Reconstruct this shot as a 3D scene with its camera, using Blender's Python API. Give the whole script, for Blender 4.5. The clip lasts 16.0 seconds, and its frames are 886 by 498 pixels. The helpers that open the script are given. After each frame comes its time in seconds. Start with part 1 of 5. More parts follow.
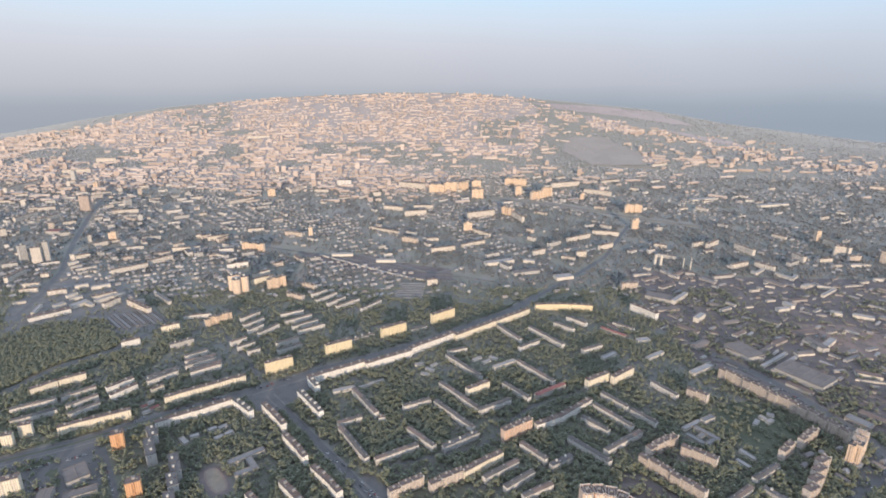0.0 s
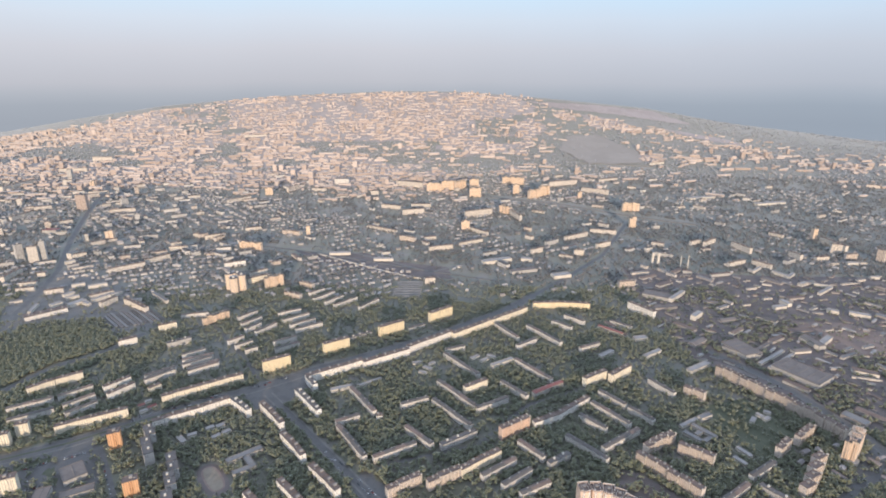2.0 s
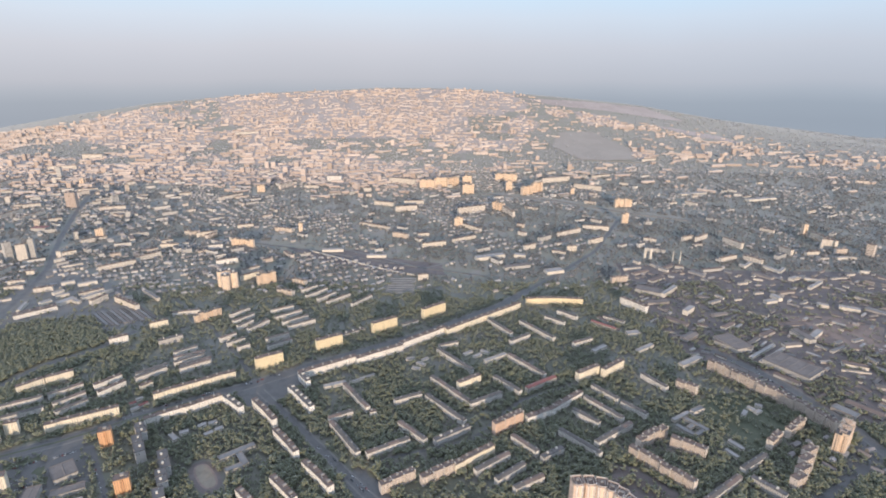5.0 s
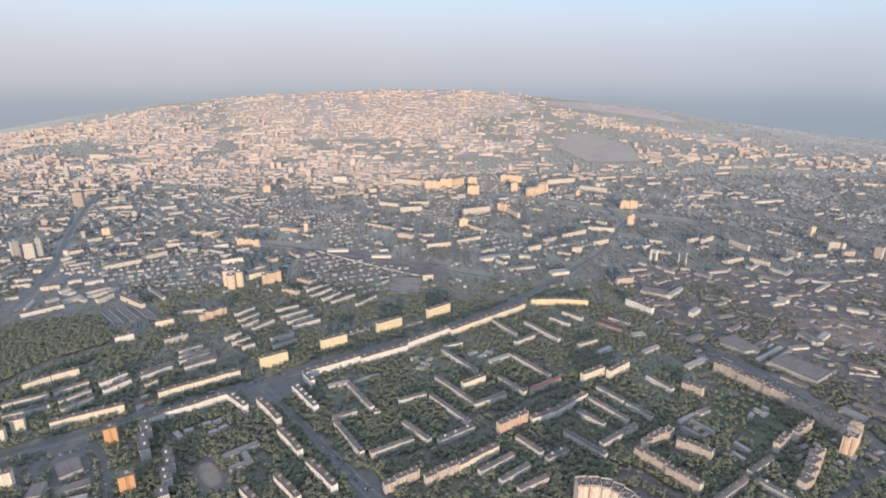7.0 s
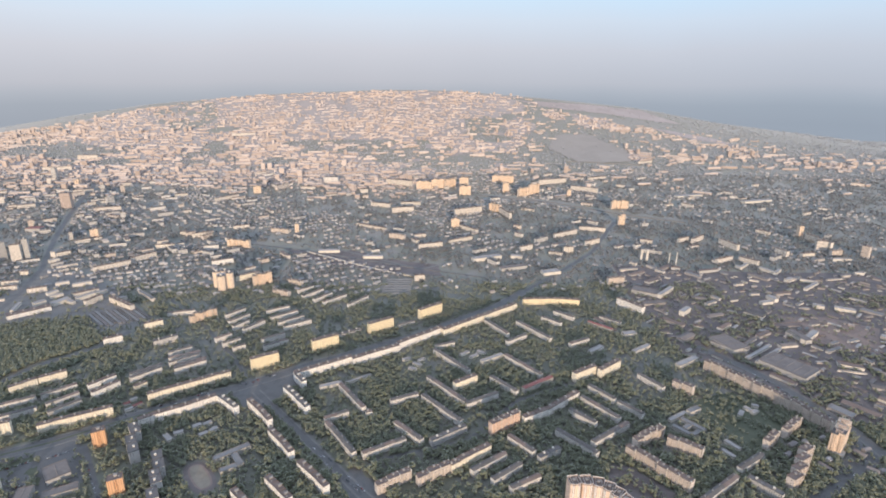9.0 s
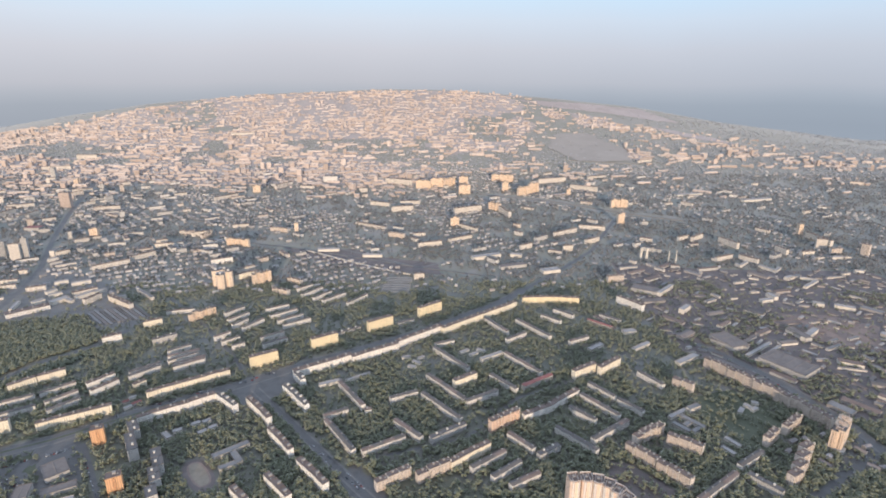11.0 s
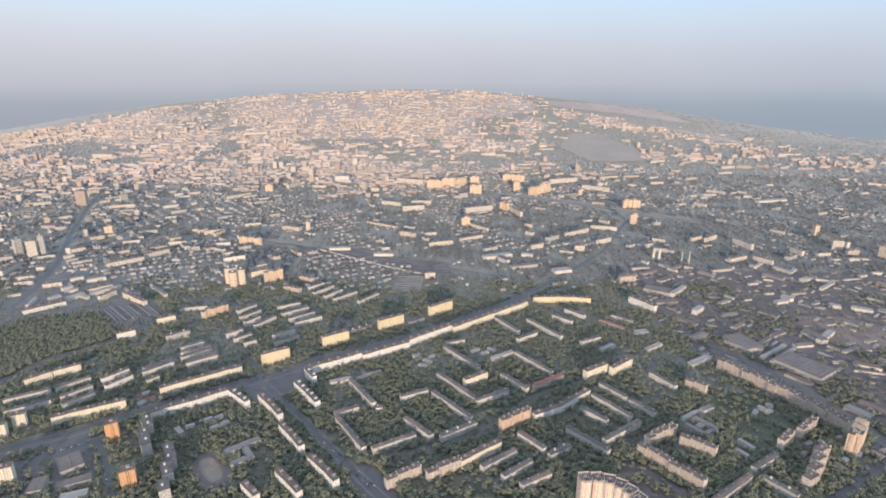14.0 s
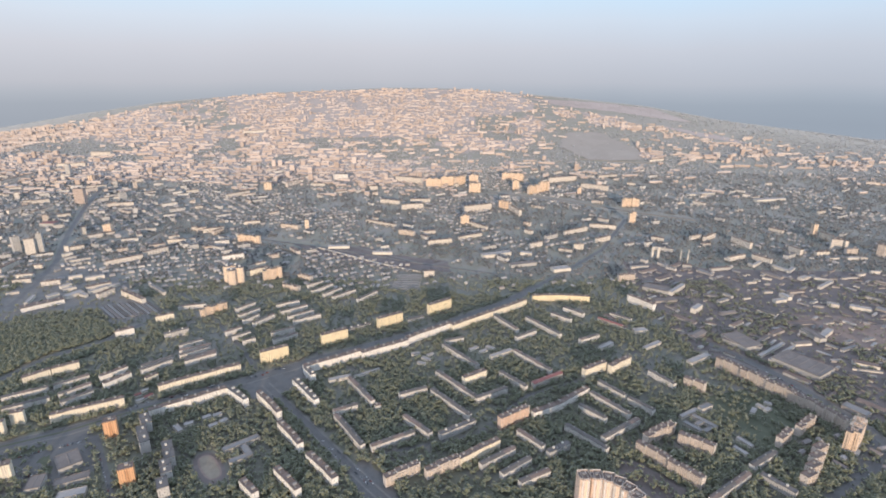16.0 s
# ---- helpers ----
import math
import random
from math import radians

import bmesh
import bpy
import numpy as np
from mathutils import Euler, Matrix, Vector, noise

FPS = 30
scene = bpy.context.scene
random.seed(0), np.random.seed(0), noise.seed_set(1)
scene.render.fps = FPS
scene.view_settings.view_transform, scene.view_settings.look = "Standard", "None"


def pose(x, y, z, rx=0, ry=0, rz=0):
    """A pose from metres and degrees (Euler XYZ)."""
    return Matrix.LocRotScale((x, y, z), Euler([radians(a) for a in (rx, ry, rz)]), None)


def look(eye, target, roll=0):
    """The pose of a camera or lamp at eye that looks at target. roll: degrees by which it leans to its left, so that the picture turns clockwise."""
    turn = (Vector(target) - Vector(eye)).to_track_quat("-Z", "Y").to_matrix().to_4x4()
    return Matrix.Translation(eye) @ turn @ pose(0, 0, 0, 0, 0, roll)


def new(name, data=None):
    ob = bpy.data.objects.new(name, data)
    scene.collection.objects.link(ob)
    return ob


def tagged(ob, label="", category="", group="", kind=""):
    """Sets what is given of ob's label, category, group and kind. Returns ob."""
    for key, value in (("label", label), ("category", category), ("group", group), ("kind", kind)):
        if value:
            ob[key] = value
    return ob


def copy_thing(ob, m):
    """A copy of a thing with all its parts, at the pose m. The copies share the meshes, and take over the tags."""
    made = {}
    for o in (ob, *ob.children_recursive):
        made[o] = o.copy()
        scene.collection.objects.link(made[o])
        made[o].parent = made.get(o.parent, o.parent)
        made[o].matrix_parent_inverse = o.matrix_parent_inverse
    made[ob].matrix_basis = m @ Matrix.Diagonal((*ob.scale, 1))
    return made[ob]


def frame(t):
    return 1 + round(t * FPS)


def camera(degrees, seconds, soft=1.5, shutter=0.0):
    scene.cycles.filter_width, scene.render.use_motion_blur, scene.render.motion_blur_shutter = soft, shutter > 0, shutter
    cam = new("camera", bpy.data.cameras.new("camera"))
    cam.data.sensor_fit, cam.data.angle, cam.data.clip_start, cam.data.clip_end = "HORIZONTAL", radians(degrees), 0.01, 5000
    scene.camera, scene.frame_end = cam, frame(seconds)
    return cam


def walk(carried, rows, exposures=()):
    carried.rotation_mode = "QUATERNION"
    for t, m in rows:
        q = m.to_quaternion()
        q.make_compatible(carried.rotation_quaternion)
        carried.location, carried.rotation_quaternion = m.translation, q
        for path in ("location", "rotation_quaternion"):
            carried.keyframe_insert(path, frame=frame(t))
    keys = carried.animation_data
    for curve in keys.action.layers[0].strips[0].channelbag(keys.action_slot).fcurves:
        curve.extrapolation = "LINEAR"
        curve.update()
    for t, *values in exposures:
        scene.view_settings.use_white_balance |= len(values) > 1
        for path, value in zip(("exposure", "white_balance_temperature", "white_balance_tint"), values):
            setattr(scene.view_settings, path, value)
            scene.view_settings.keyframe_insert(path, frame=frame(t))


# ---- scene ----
cam = camera(78.8, 16.0, soft=1.85)
PATH = [
    (0, (-0.896, -0.531, 558.273), (-0.894, 1.376, 557.67), 0.1),
    (0.5, (-0.804, -0.755, 558.089), (-0.802, 1.152, 557.486), 0.1),
    (1, (-0.727, -0.951, 557.828), (-0.726, 0.956, 557.224), 0.1),
    (1.5, (-0.626, -0.985, 557.505), (-0.627, 0.921, 556.899), 0.1),
    (2, (-0.497, -0.831, 557.151), (-0.487, 1.075, 556.544), 0.1),
    (2.5, (-0.31, -0.557, 556.786), (-0.287, 1.347, 556.176), 0.1),
    (3, (-0.022, -0.382, 556.41), (-0.012, 1.521, 555.796), 0.1),
    (3.5, (0.276, -0.295, 556.001), (0.291, 1.609, 555.389), 0.1),
    (4, (0.431, -0.214, 555.532), (0.466, 1.688, 554.914), 0.1),
    (6.5, (0.065, -0.081, 550.337), (0.095, 1.823, 549.726), 0.2),
    (7, (-0.056, -0.015, 549.873), (-0.039, 1.89, 549.263), 0.2),
    (7.5, (-0.048, 0.052, 549.46), (-0.025, 1.957, 548.852), 0.3),
    (8, (0.057, 0.193, 549.065), (0.085, 2.098, 548.455), 0.2),
    (8.5, (0.272, 0.277, 548.682), (0.31, 2.182, 548.073), 0.2),
    (9, (0.566, 0.298, 548.2), (0.613, 2.203, 547.593), 0.3),
    (11.5, (1.261, 0.546, 542.339), (1.31, 2.451, 541.732), 0.2),
    (12, (1.2, 0.525, 541.807), (1.256, 2.43, 541.201), 0.2),
    (12.5, (0.991, 0.456, 541.353), (1.042, 2.362, 540.747), 0.2),
    (13, (0.682, 0.308, 540.891), (0.723, 2.214, 540.285), 0.2),
    (13.5, (0.254, 0.232, 540.407), (0.291, 2.138, 539.802), 0.3),
    (14, (-0.137, 0.211, 539.903), (-0.128, 2.118, 539.297), 0.2),
    (14.5, (-0.349, 0.299, 539.431), (-0.321, 2.204, 538.825), 0.3),
    (15, (-0.432, 0.382, 539.015), (-0.403, 2.287, 538.405), 0.4),
    (15.5, (-0.387, 0.33, 538.711), (-0.363, 2.235, 538.101), 0.3),
    (16, (-0.243, 0.205, 538.543), (-0.23, 2.11, 537.933), 0.3),
]
walk(cam, [(t, look(eye, target, roll)) for t, eye, target, roll in PATH], exposures=[(0, 0.03, 5880, 12.5), (16, 0.03, 5880, 12.5)])

# ---- world, sun ----
SUN_TO = Vector((0.04, -1.0, 0.0)).normalized()
SUN_EL = 8.0
world = bpy.data.worlds.new("sky")
scene.world = world
world.use_nodes = True
wt = world.node_tree
wt.nodes.clear()


def sky_world():
    n, l = wt.nodes, wt.links
    sky = n.new("ShaderNodeTexSky")
    sky.sky_type, sky.sun_disc = "NISHITA", False
    sky.sun_elevation = radians(SUN_EL)
    sky.sun_rotation = math.atan2(SUN_TO.x, SUN_TO.y)
    sky.altitude, sky.air_density, sky.dust_density, sky.ozone_density = 400, 1.0, 1.5, 1.5
    clear = n.new("ShaderNodeBackground")
    clear.inputs["Strength"].default_value = 0.15
    l.new(sky.outputs[0], clear.inputs["Color"])
    # the layer of morning mist that lies along the horizon
    co = n.new("ShaderNodeTexCoord")
    xyz = n.new("ShaderNodeSeparateXYZ")
    l.new(co.outputs["Generated"], xyz.inputs[0])
    wav = n.new("ShaderNodeTexNoise")
    wav.inputs["Scale"].default_value = 2.2
    wav.inputs["Detail"].default_value = 3
    l.new(co.outputs["Generated"], wav.inputs["Vector"])
    add = n.new("ShaderNodeMath")
    add.operation = "MULTIPLY_ADD"
    l.new(wav.outputs[0], add.inputs[0])
    add.inputs[1].default_value = 0.045
    l.new(xyz.outputs["Z"], add.inputs[2])
    shift = n.new("ShaderNodeMath")
    shift.operation = "MULTIPLY_ADD"
    l.new(add.outputs[0], shift.inputs[0])
    shift.inputs[1].default_value, shift.inputs[2].default_value = 2.0, 0.29
    tint = n.new("ShaderNodeValToRGB")
    tint.color_ramp.elements[0].position, tint.color_ramp.elements[0].color = 0.20, (0.375, 0.39, 0.40, 1)
    tint.color_ramp.elements[1].position, tint.color_ramp.elements[1].color = 1.0, (0.94, 1.02, 1.15, 1)
    for pos, col in ((0.25, (0.405, 0.42, 0.427)), (0.28, (0.465, 0.472, 0.472)), (0.315, (0.55, 0.535, 0.525)), (0.42, (0.655, 0.638, 0.625)), (0.51, (0.705, 0.742, 0.752)), (0.58, (0.68, 0.80, 0.85)), (0.68, (0.555, 0.765, 0.92))):
        e = tint.color_ramp.elements.new(pos)
        e.color = (*col, 1)
    l.new(shift.outputs[0], tint.inputs[0])
    mist = n.new("ShaderNodeBackground")
    mist.inputs["Strength"].default_value = 1.0
    # towards +x the mist turns cooler and a little darker
    side = n.new("ShaderNodeMapRange")
    side.inputs["From Min"].default_value, side.inputs["From Max"].default_value = -0.1, 0.65
    l.new(xyz.outputs["X"], side.inputs["Value"])
    cool = n.new("ShaderNodeMix")
    cool.data_type, cool.blend_type = "RGBA", "MULTIPLY"
    l.new(side.outputs[0], cool.inputs[0])
    l.new(tint.outputs[0], cool.inputs[6])
    cool.inputs[7].default_value = (0.90, 0.955, 1.0, 1)
    l.new(cool.outputs[2], mist.inputs["Color"])
    fade = n.new("ShaderNodeMapRange")
    fade.inputs["From Min"].default_value, fade.inputs["From Max"].default_value = 0.25, 1.0
    fade.inputs["To Min"].default_value, fade.inputs["To Max"].default_value = 1.0, 0.7
    l.new(xyz.outputs["Z"], fade.inputs["Value"])
    mix = n.new("ShaderNodeMixShader")
    l.new(fade.outputs[0], mix.inputs[0])
    l.new(clear.outputs[0], mix.inputs[1])
    l.new(mist.outputs[0], mix.inputs[2])
    out = n.new("ShaderNodeOutputWorld")
    l.new(mix.outputs[0], out.inputs[0])


sky_world()
sun = new("sun", bpy.data.lights.new("sun", "SUN"))
sun.data.energy, sun.data.angle, sun.data.color = 4.45, radians(1.2), (1.0, 0.75, 0.495)
sun.matrix_world = look((0, 0, 900), Vector((0, 0, 900)) - SUN_TO - Vector((0, 0, math.tan(radians(SUN_EL)))))


# ---- materials ----
class Nodes:
    """Short hand for a node tree."""

    def __init__(self, name):
        self.mat = bpy.data.materials.new(name)
        self.mat.use_nodes = True
        self.t = self.mat.node_tree
        self.bsdf = self.t.nodes["Principled BSDF"]

    def add(self, kind, **values):
        n = self.t.nodes.new(kind)
        for key, value in values.items():
            n.inputs[key.replace("_", " ")].default_value = value
        return n

    def link(self, a, b):
        self.t.links.new(a, b)

    def math(self, op, a, b=0.0, c=0.0):
        n = self.t.nodes.new("ShaderNodeMath")
        n.operation = op
        for i, v in enumerate((a, b, c)):
            if isinstance(v, (int, float)):
                n.inputs[i].default_value = v
            else:
                self.link(v, n.inputs[i])
        return n.outputs[0]

    def mix(self, fac, a, b):
        n = self.t.nodes.new("ShaderNodeMix")
        n.data_type = "RGBA"
        for i, v in ((0, fac), (6, a), (7, b)):
            if isinstance(v, (int, float)):
                n.inputs[i].default_value = v
            elif isinstance(v, tuple):
                n.inputs[i].default_value = (*v, 1)
            else:
                self.link(v, n.inputs[i])
        return n.outputs[2]

    def noise(self, scale, detail=4, where="world"):
        n = self.add("ShaderNodeTexNoise", Scale=scale, Detail=detail)
        if where == "world":
            self.link(self.add("ShaderNodeNewGeometry").outputs["Position"], n.inputs["Vector"])
        else:
            self.link(self.add("ShaderNodeTexCoord").outputs["Object"], n.inputs["Vector"])
        return n.outputs[0]

    def ramp(self, fac, *stops):
        n = self.t.nodes.new("ShaderNodeValToRGB")
        els = n.color_ramp.elements
        els[0].position, els[0].color = stops[0][0], (*stops[0][1], 1)
        els[1].position, els[1].color = stops[-1][0], (*stops[-1][1], 1)
        for pos, col in stops[1:-1]:
            els.new(pos).color = (*col, 1)
        self.link(fac, n.inputs[0])
        return n.outputs[0]

    def done(self, color, rough=0.8, metal=0.0, bump=None, depth=0.05, sheen=0.0):
        if isinstance(color, tuple):
            self.bsdf.inputs["Base Color"].default_value = (*color, 1)
        else:
            self.link(color, self.bsdf.inputs["Base Color"])
        self.bsdf.inputs["Roughness"].default_value = rough
        self.bsdf.inputs["Metallic"].default_value = metal
        # sheen brightens ground, leaves and far roofs at grazing angles in place of haze
        if sheen:
            self.bsdf.inputs["Sheen Weight"].default_value = sheen
            self.bsdf.inputs["Sheen Roughness"].default_value = 0.6
        if bump is not None:
            b = self.add("ShaderNodeBump", Strength=0.6, Distance=depth)
            self.link(bump, b.inputs["Height"])
            self.link(b.outputs[0], self.bsdf.inputs["Normal"])
        return self.mat


def facade(name, color, bay=3.0, storey=2.7, pane=0.5, seam=0.75):
    """Panel wall: rows of dark panes, panel seams, streaks of rain and weathered panels."""
    m = Nodes(name)
    co = m.add("ShaderNodeTexCoord")
    p, q = m.add("ShaderNodeSeparateXYZ"), m.add("ShaderNodeSeparateXYZ")
    m.link(co.outputs["Object"], p.inputs[0])
    m.link(co.outputs["Normal"], q.inputs[0])
    side = m.math("GREATER_THAN", m.math("ABSOLUTE", q.outputs[0]), 0.6)
    along = m.math("ADD", m.math("MULTIPLY", p.outputs[0], m.math("SUBTRACT", 1.0, side)), m.math("MULTIPLY", p.outputs[1], side))
    u, v = m.math("DIVIDE", m.math("ADD", along, 300.0), bay), m.math("DIVIDE", m.math("ADD", p.outputs[2], 0.2), storey)
    fu, fv = m.math("FRACT", u), m.math("FRACT", v)
    inu = m.math("LESS_THAN", m.math("ABSOLUTE", m.math("SUBTRACT", fu, 0.5)), pane / 2)
    inv = m.math("LESS_THAN", m.math("ABSOLUTE", m.math("SUBTRACT", fv, 0.55)), 0.25)
    cell = m.add("ShaderNodeCombineXYZ")
    m.link(m.math("FLOOR", u), cell.inputs[0])
    m.link(m.math("FLOOR", v), cell.inputs[1])
    info = m.add("ShaderNodeObjectInfo")
    m.link(info.outputs["Random"], cell.inputs[2])
    wn = m.add("ShaderNodeTexWhiteNoise")
    m.link(cell.outputs[0], wn.inputs["Vector"])
    ends = m.math("MULTIPLY", side, m.math("GREATER_THAN", wn.outputs["Value"], 0.3))
    win = m.math("MULTIPLY", m.math("MULTIPLY", inu, inv), m.math("SUBTRACT", 1.0, ends))
    joint = m.math("MAXIMUM", m.math("LESS_THAN", fu, 0.03), m.math("LESS_THAN", fv, 0.03))
    dark = tuple(c * 0.62 for c in color)
    base = m.mix(m.math("MULTIPLY", wn.outputs["Value"], 0.35), color, dark)
    base = m.mix(m.math("MULTIPLY", info.outputs["Random"], 0.45), base, tuple(min(0.85, c * 1.15) for c in color))
    streak = m.add("ShaderNodeTexNoise", Scale=0.6, Detail=4)
    mp = m.add("ShaderNodeMapping")
    mp.inputs["Scale"].default_value = (1, 1, 0.15)
    m.link(co.outputs["Object"], mp.inputs[0])
    m.link(mp.outputs[0], streak.inputs["Vector"])
    base = m.mix(m.math("MULTIPLY", m.math("GREATER_THAN", streak.outputs[0], 0.58), 0.25), base, dark)
    base = m.mix(m.math("MULTIPLY", joint, 1 - seam), base, (0.12, 0.11, 0.10))
    # pane colour lightened towards the wall tone in place of reflected sky
    glass = m.mix(wn.outputs["Value"], (0.06, 0.065, 0.07), tuple(v * 0.6 for v in color))
    base = m.mix(win, base, glass)
    rough = m.math("SUBTRACT", 0.85, m.math("MULTIPLY", win, 0.65))
    m.link(rough, m.bsdf.inputs["Roughness"])
    m.link(base, m.bsdf.inputs["Base Color"])
    return m.mat


WALL = {
    "v": facade("bright_white_panel", (0.78, 0.75, 0.70), pane=0.4),
    "c": facade("cream_panel", (0.74, 0.67, 0.53), pane=0.34),
    "w": facade("white_panel", (0.75, 0.71, 0.645), pane=0.34),
    "y": facade("yellow_panel", (0.74, 0.63, 0.42), pane=0.36),
    "o": facade("orange_brick", (0.60, 0.35, 0.19), pane=0.36),
    # darker copy of the cream and white panels, haze-dulled in its base colour
    "d": facade("dulled_panel", (0.60, 0.545, 0.475), pane=0.4),
    "p": facade("pink_panel", (0.60, 0.525, 0.455), pane=0.40),
    "g": facade("grey_panel", (0.48, 0.46, 0.43), pane=0.45),
    "s": facade("silicate_brick", (0.63, 0.595, 0.545), pane=0.40),
    "a": facade("apricot_panel", (0.66, 0.50, 0.39), pane=0.4),
    "t": facade("rose_panel", (0.72, 0.545, 0.42), bay=2.2, pane=0.35),
    "q": facade("peach_panel", (0.70, 0.555, 0.42), pane=0.36),
    "b": facade("brown_panel", (0.45, 0.37, 0.32), pane=0.45),
    "r": facade("pale_brick", (0.46, 0.43, 0.38), pane=0.4),
}


def grainy(name, a, b, scale, rough=0.85, big=0.05, sheen=0.0, depth=0.05):
    m = Nodes(name)
    f = m.noise(scale, 6)
    g = m.noise(big, 3)
    c = m.mix(m.math("MULTIPLY_ADD", f, 1.6, -0.3), a, b)
    c = m.mix(m.math("MULTIPLY", m.math("GREATER_THAN", g, 0.55), 0.3), c, tuple(v * 0.7 for v in a))
    return m.done(c, rough, bump=f, depth=depth, sheen=sheen)


ROOF_TAR = grainy("roofing_felt", (0.10, 0.095, 0.095), (0.19, 0.175, 0.165), 0.5, 0.8)
ROOF_SLATE = grainy("grey_roof_sheet", (0.17, 0.165, 0.165), (0.27, 0.26, 0.25), 0.6, 0.75)
ROOF_WALK = grainy("grey_brown_roof_sheet", (0.09, 0.082, 0.077), (0.15, 0.137, 0.128), 0.6, 0.75)
ROOF_RUST = grainy("brown_roof_sheet", (0.14, 0.105, 0.088), (0.21, 0.165, 0.145), 0.6, 0.75)
ROOF_RED = grainy("red_roof_sheet", (0.21, 0.085, 0.075), (0.28, 0.115, 0.10), 0.6, 0.6)
ROOF_PALE = grainy("pale_roof_sheet", (0.28, 0.262, 0.248), (0.39, 0.365, 0.345), 0.4, 0.6)
PALE_TRIM = grainy("pale_plaster", (0.52, 0.48, 0.41), (0.66, 0.61, 0.53), 0.9, 0.85)
CONCRETE = grainy("concrete", (0.33, 0.32, 0.30), (0.45, 0.43, 0.40), 0.7, 0.9)
ASPHALT = grainy("asphalt", (0.098, 0.096, 0.095), (0.14, 0.138, 0.135), 0.4, 0.6)
PAVING = grainy("paving", (0.155, 0.148, 0.14), (0.225, 0.217, 0.205), 0.4, 0.85)
SAND = grainy("sand", (0.24, 0.205, 0.16), (0.31, 0.27, 0.215), 0.2, 0.9)
BARK = grainy("bark", (0.07, 0.055, 0.04), (0.13, 0.10, 0.08), 3.0, 0.9)
WHITE_PAINT = grainy("white_paint", (0.70, 0.70, 0.68), (0.82, 0.81, 0.79), 2.0, 0.6)


def leaves(name, dark, mid, dry, sheen):
    """Foliage: each clump its own tone, and ragged relief."""
    m = Nodes(name)
    geo = m.add("ShaderNodeNewGeometry")
    f = m.noise(1.1, 6)
    c = m.ramp(geo.outputs["Random Per Island"], (0.0, dark), (0.45, mid), (0.8, mid), (1.0, dry))
    patch_tone = m.ramp(m.noise(0.02, 4), (0.42, (0, 0, 0)), (0.62, (0.55, 0.55, 0.55)))
    c = m.mix(patch_tone, c, dry)
    c = m.mix(m.math("MULTIPLY_ADD", f, 2.0, -0.5), tuple(v * 0.9 for v in dark), c)
    return m.done(c, 0.65, bump=f, depth=0.15, sheen=sheen)


LEAF = leaves("leaves", (0.100, 0.114, 0.057), (0.110, 0.124, 0.056), (0.15, 0.146, 0.056), 0.42)
# blue-grey in this leaf colour stands in for haze over the far woods
LEAF_WOOD_HAZE = leaves("haze_blue_leaves", (0.104, 0.117, 0.132), (0.116, 0.13, 0.144), (0.13, 0.14, 0.148), 0.9)
# leaf colour greyed for the middle distance, haze put into the tone
LEAF_FAR_HAZE = leaves("haze_grey_leaves", (0.086, 0.086, 0.084), (0.102, 0.101, 0.097), (0.13, 0.122, 0.108), 0.3)


def ground_mat():
    m = Nodes("ground")
    f, g, h = m.noise(0.25, 8), m.noise(0.018, 5), m.noise(0.0035, 4)
    grass = m.mix(f, (0.072, 0.077, 0.05), (0.11, 0.112, 0.07))
    earth = m.mix(f, (0.098, 0.092, 0.080), (0.148, 0.138, 0.122))
    c = m.mix(m.ramp(g, (0.49, (0, 0, 0)), (0.66, (1, 1, 1))), grass, earth)
    c = m.mix(m.ramp(h, (0.48, (0, 0, 0)), (0.62, (0.6, 0.6, 0.6))), c, m.mix(g, (0.092, 0.092, 0.076), (0.14, 0.134, 0.116)))
    return m.done(c, 0.6, bump=f, depth=0.4, sheen=0.22)


GROUND = ground_mat()


def city_wall(name, a, b, c):
    """Walls of the crowded quarters: each house its own tone, storeys banded by rows of panes."""
    m = Nodes(name)
    geo = m.add("ShaderNodeNewGeometry")
    col = m.ramp(geo.outputs["Random Per Island"], (0.0, a), (0.5, b), (1.0, c))
    p = m.add("ShaderNodeSeparateXYZ")
    m.link(geo.outputs["Position"], p.inputs[0])
    band = m.math("LESS_THAN", m.math("FRACT", m.math("DIVIDE", p.outputs[2], 3.0)), 0.4)
    f = m.noise(0.15, 3)
    col = m.mix(m.math("MULTIPLY", band, m.math("MULTIPLY", f, 0.9)), col, (0.10, 0.10, 0.10))
    return m.done(col, 0.85)


CITY = city_wall("city_wall", (0.42, 0.335, 0.275), (0.54, 0.435, 0.365), (0.64, 0.545, 0.48))


def city_roof(name, a, b, c, sheen=0.0):
    m = Nodes(name)
    geo = m.add("ShaderNodeNewGeometry")
    col = m.ramp(geo.outputs["Random Per Island"], (0.0, a), (0.35, b), (0.75, c), (1.0, a))
    f = m.noise(0.2, 4)
    col = m.mix(m.math("MULTIPLY", f, 0.5), col, (0.12, 0.11, 0.11))
    return m.done(col, 0.65, sheen=sheen)


CITY_ROOF = city_roof("city_roof", (0.28, 0.235, 0.21), (0.36, 0.305, 0.275), (0.44, 0.38, 0.345), 0.3)
HOUSE_ROOF = city_roof("house_roof", (0.20, 0.17, 0.16), (0.30, 0.28, 0.28), (0.46, 0.44, 0.43))


# ---- mesh helpers ----
def part(name, data, material, parent, label=""):
    """Links a bmesh or mesh as one object under a thing or a part."""
    if isinstance(data, bmesh.types.BMesh):
        me = bpy.data.meshes.new(name)
        data.to_mesh(me)
        data.free()
    else:
        me = data
    if not me.materials:
        me.materials.append(material)
    ob = new(name, me)
    ob.parent = parent
    if label:
        tagged(ob, label)
    return ob


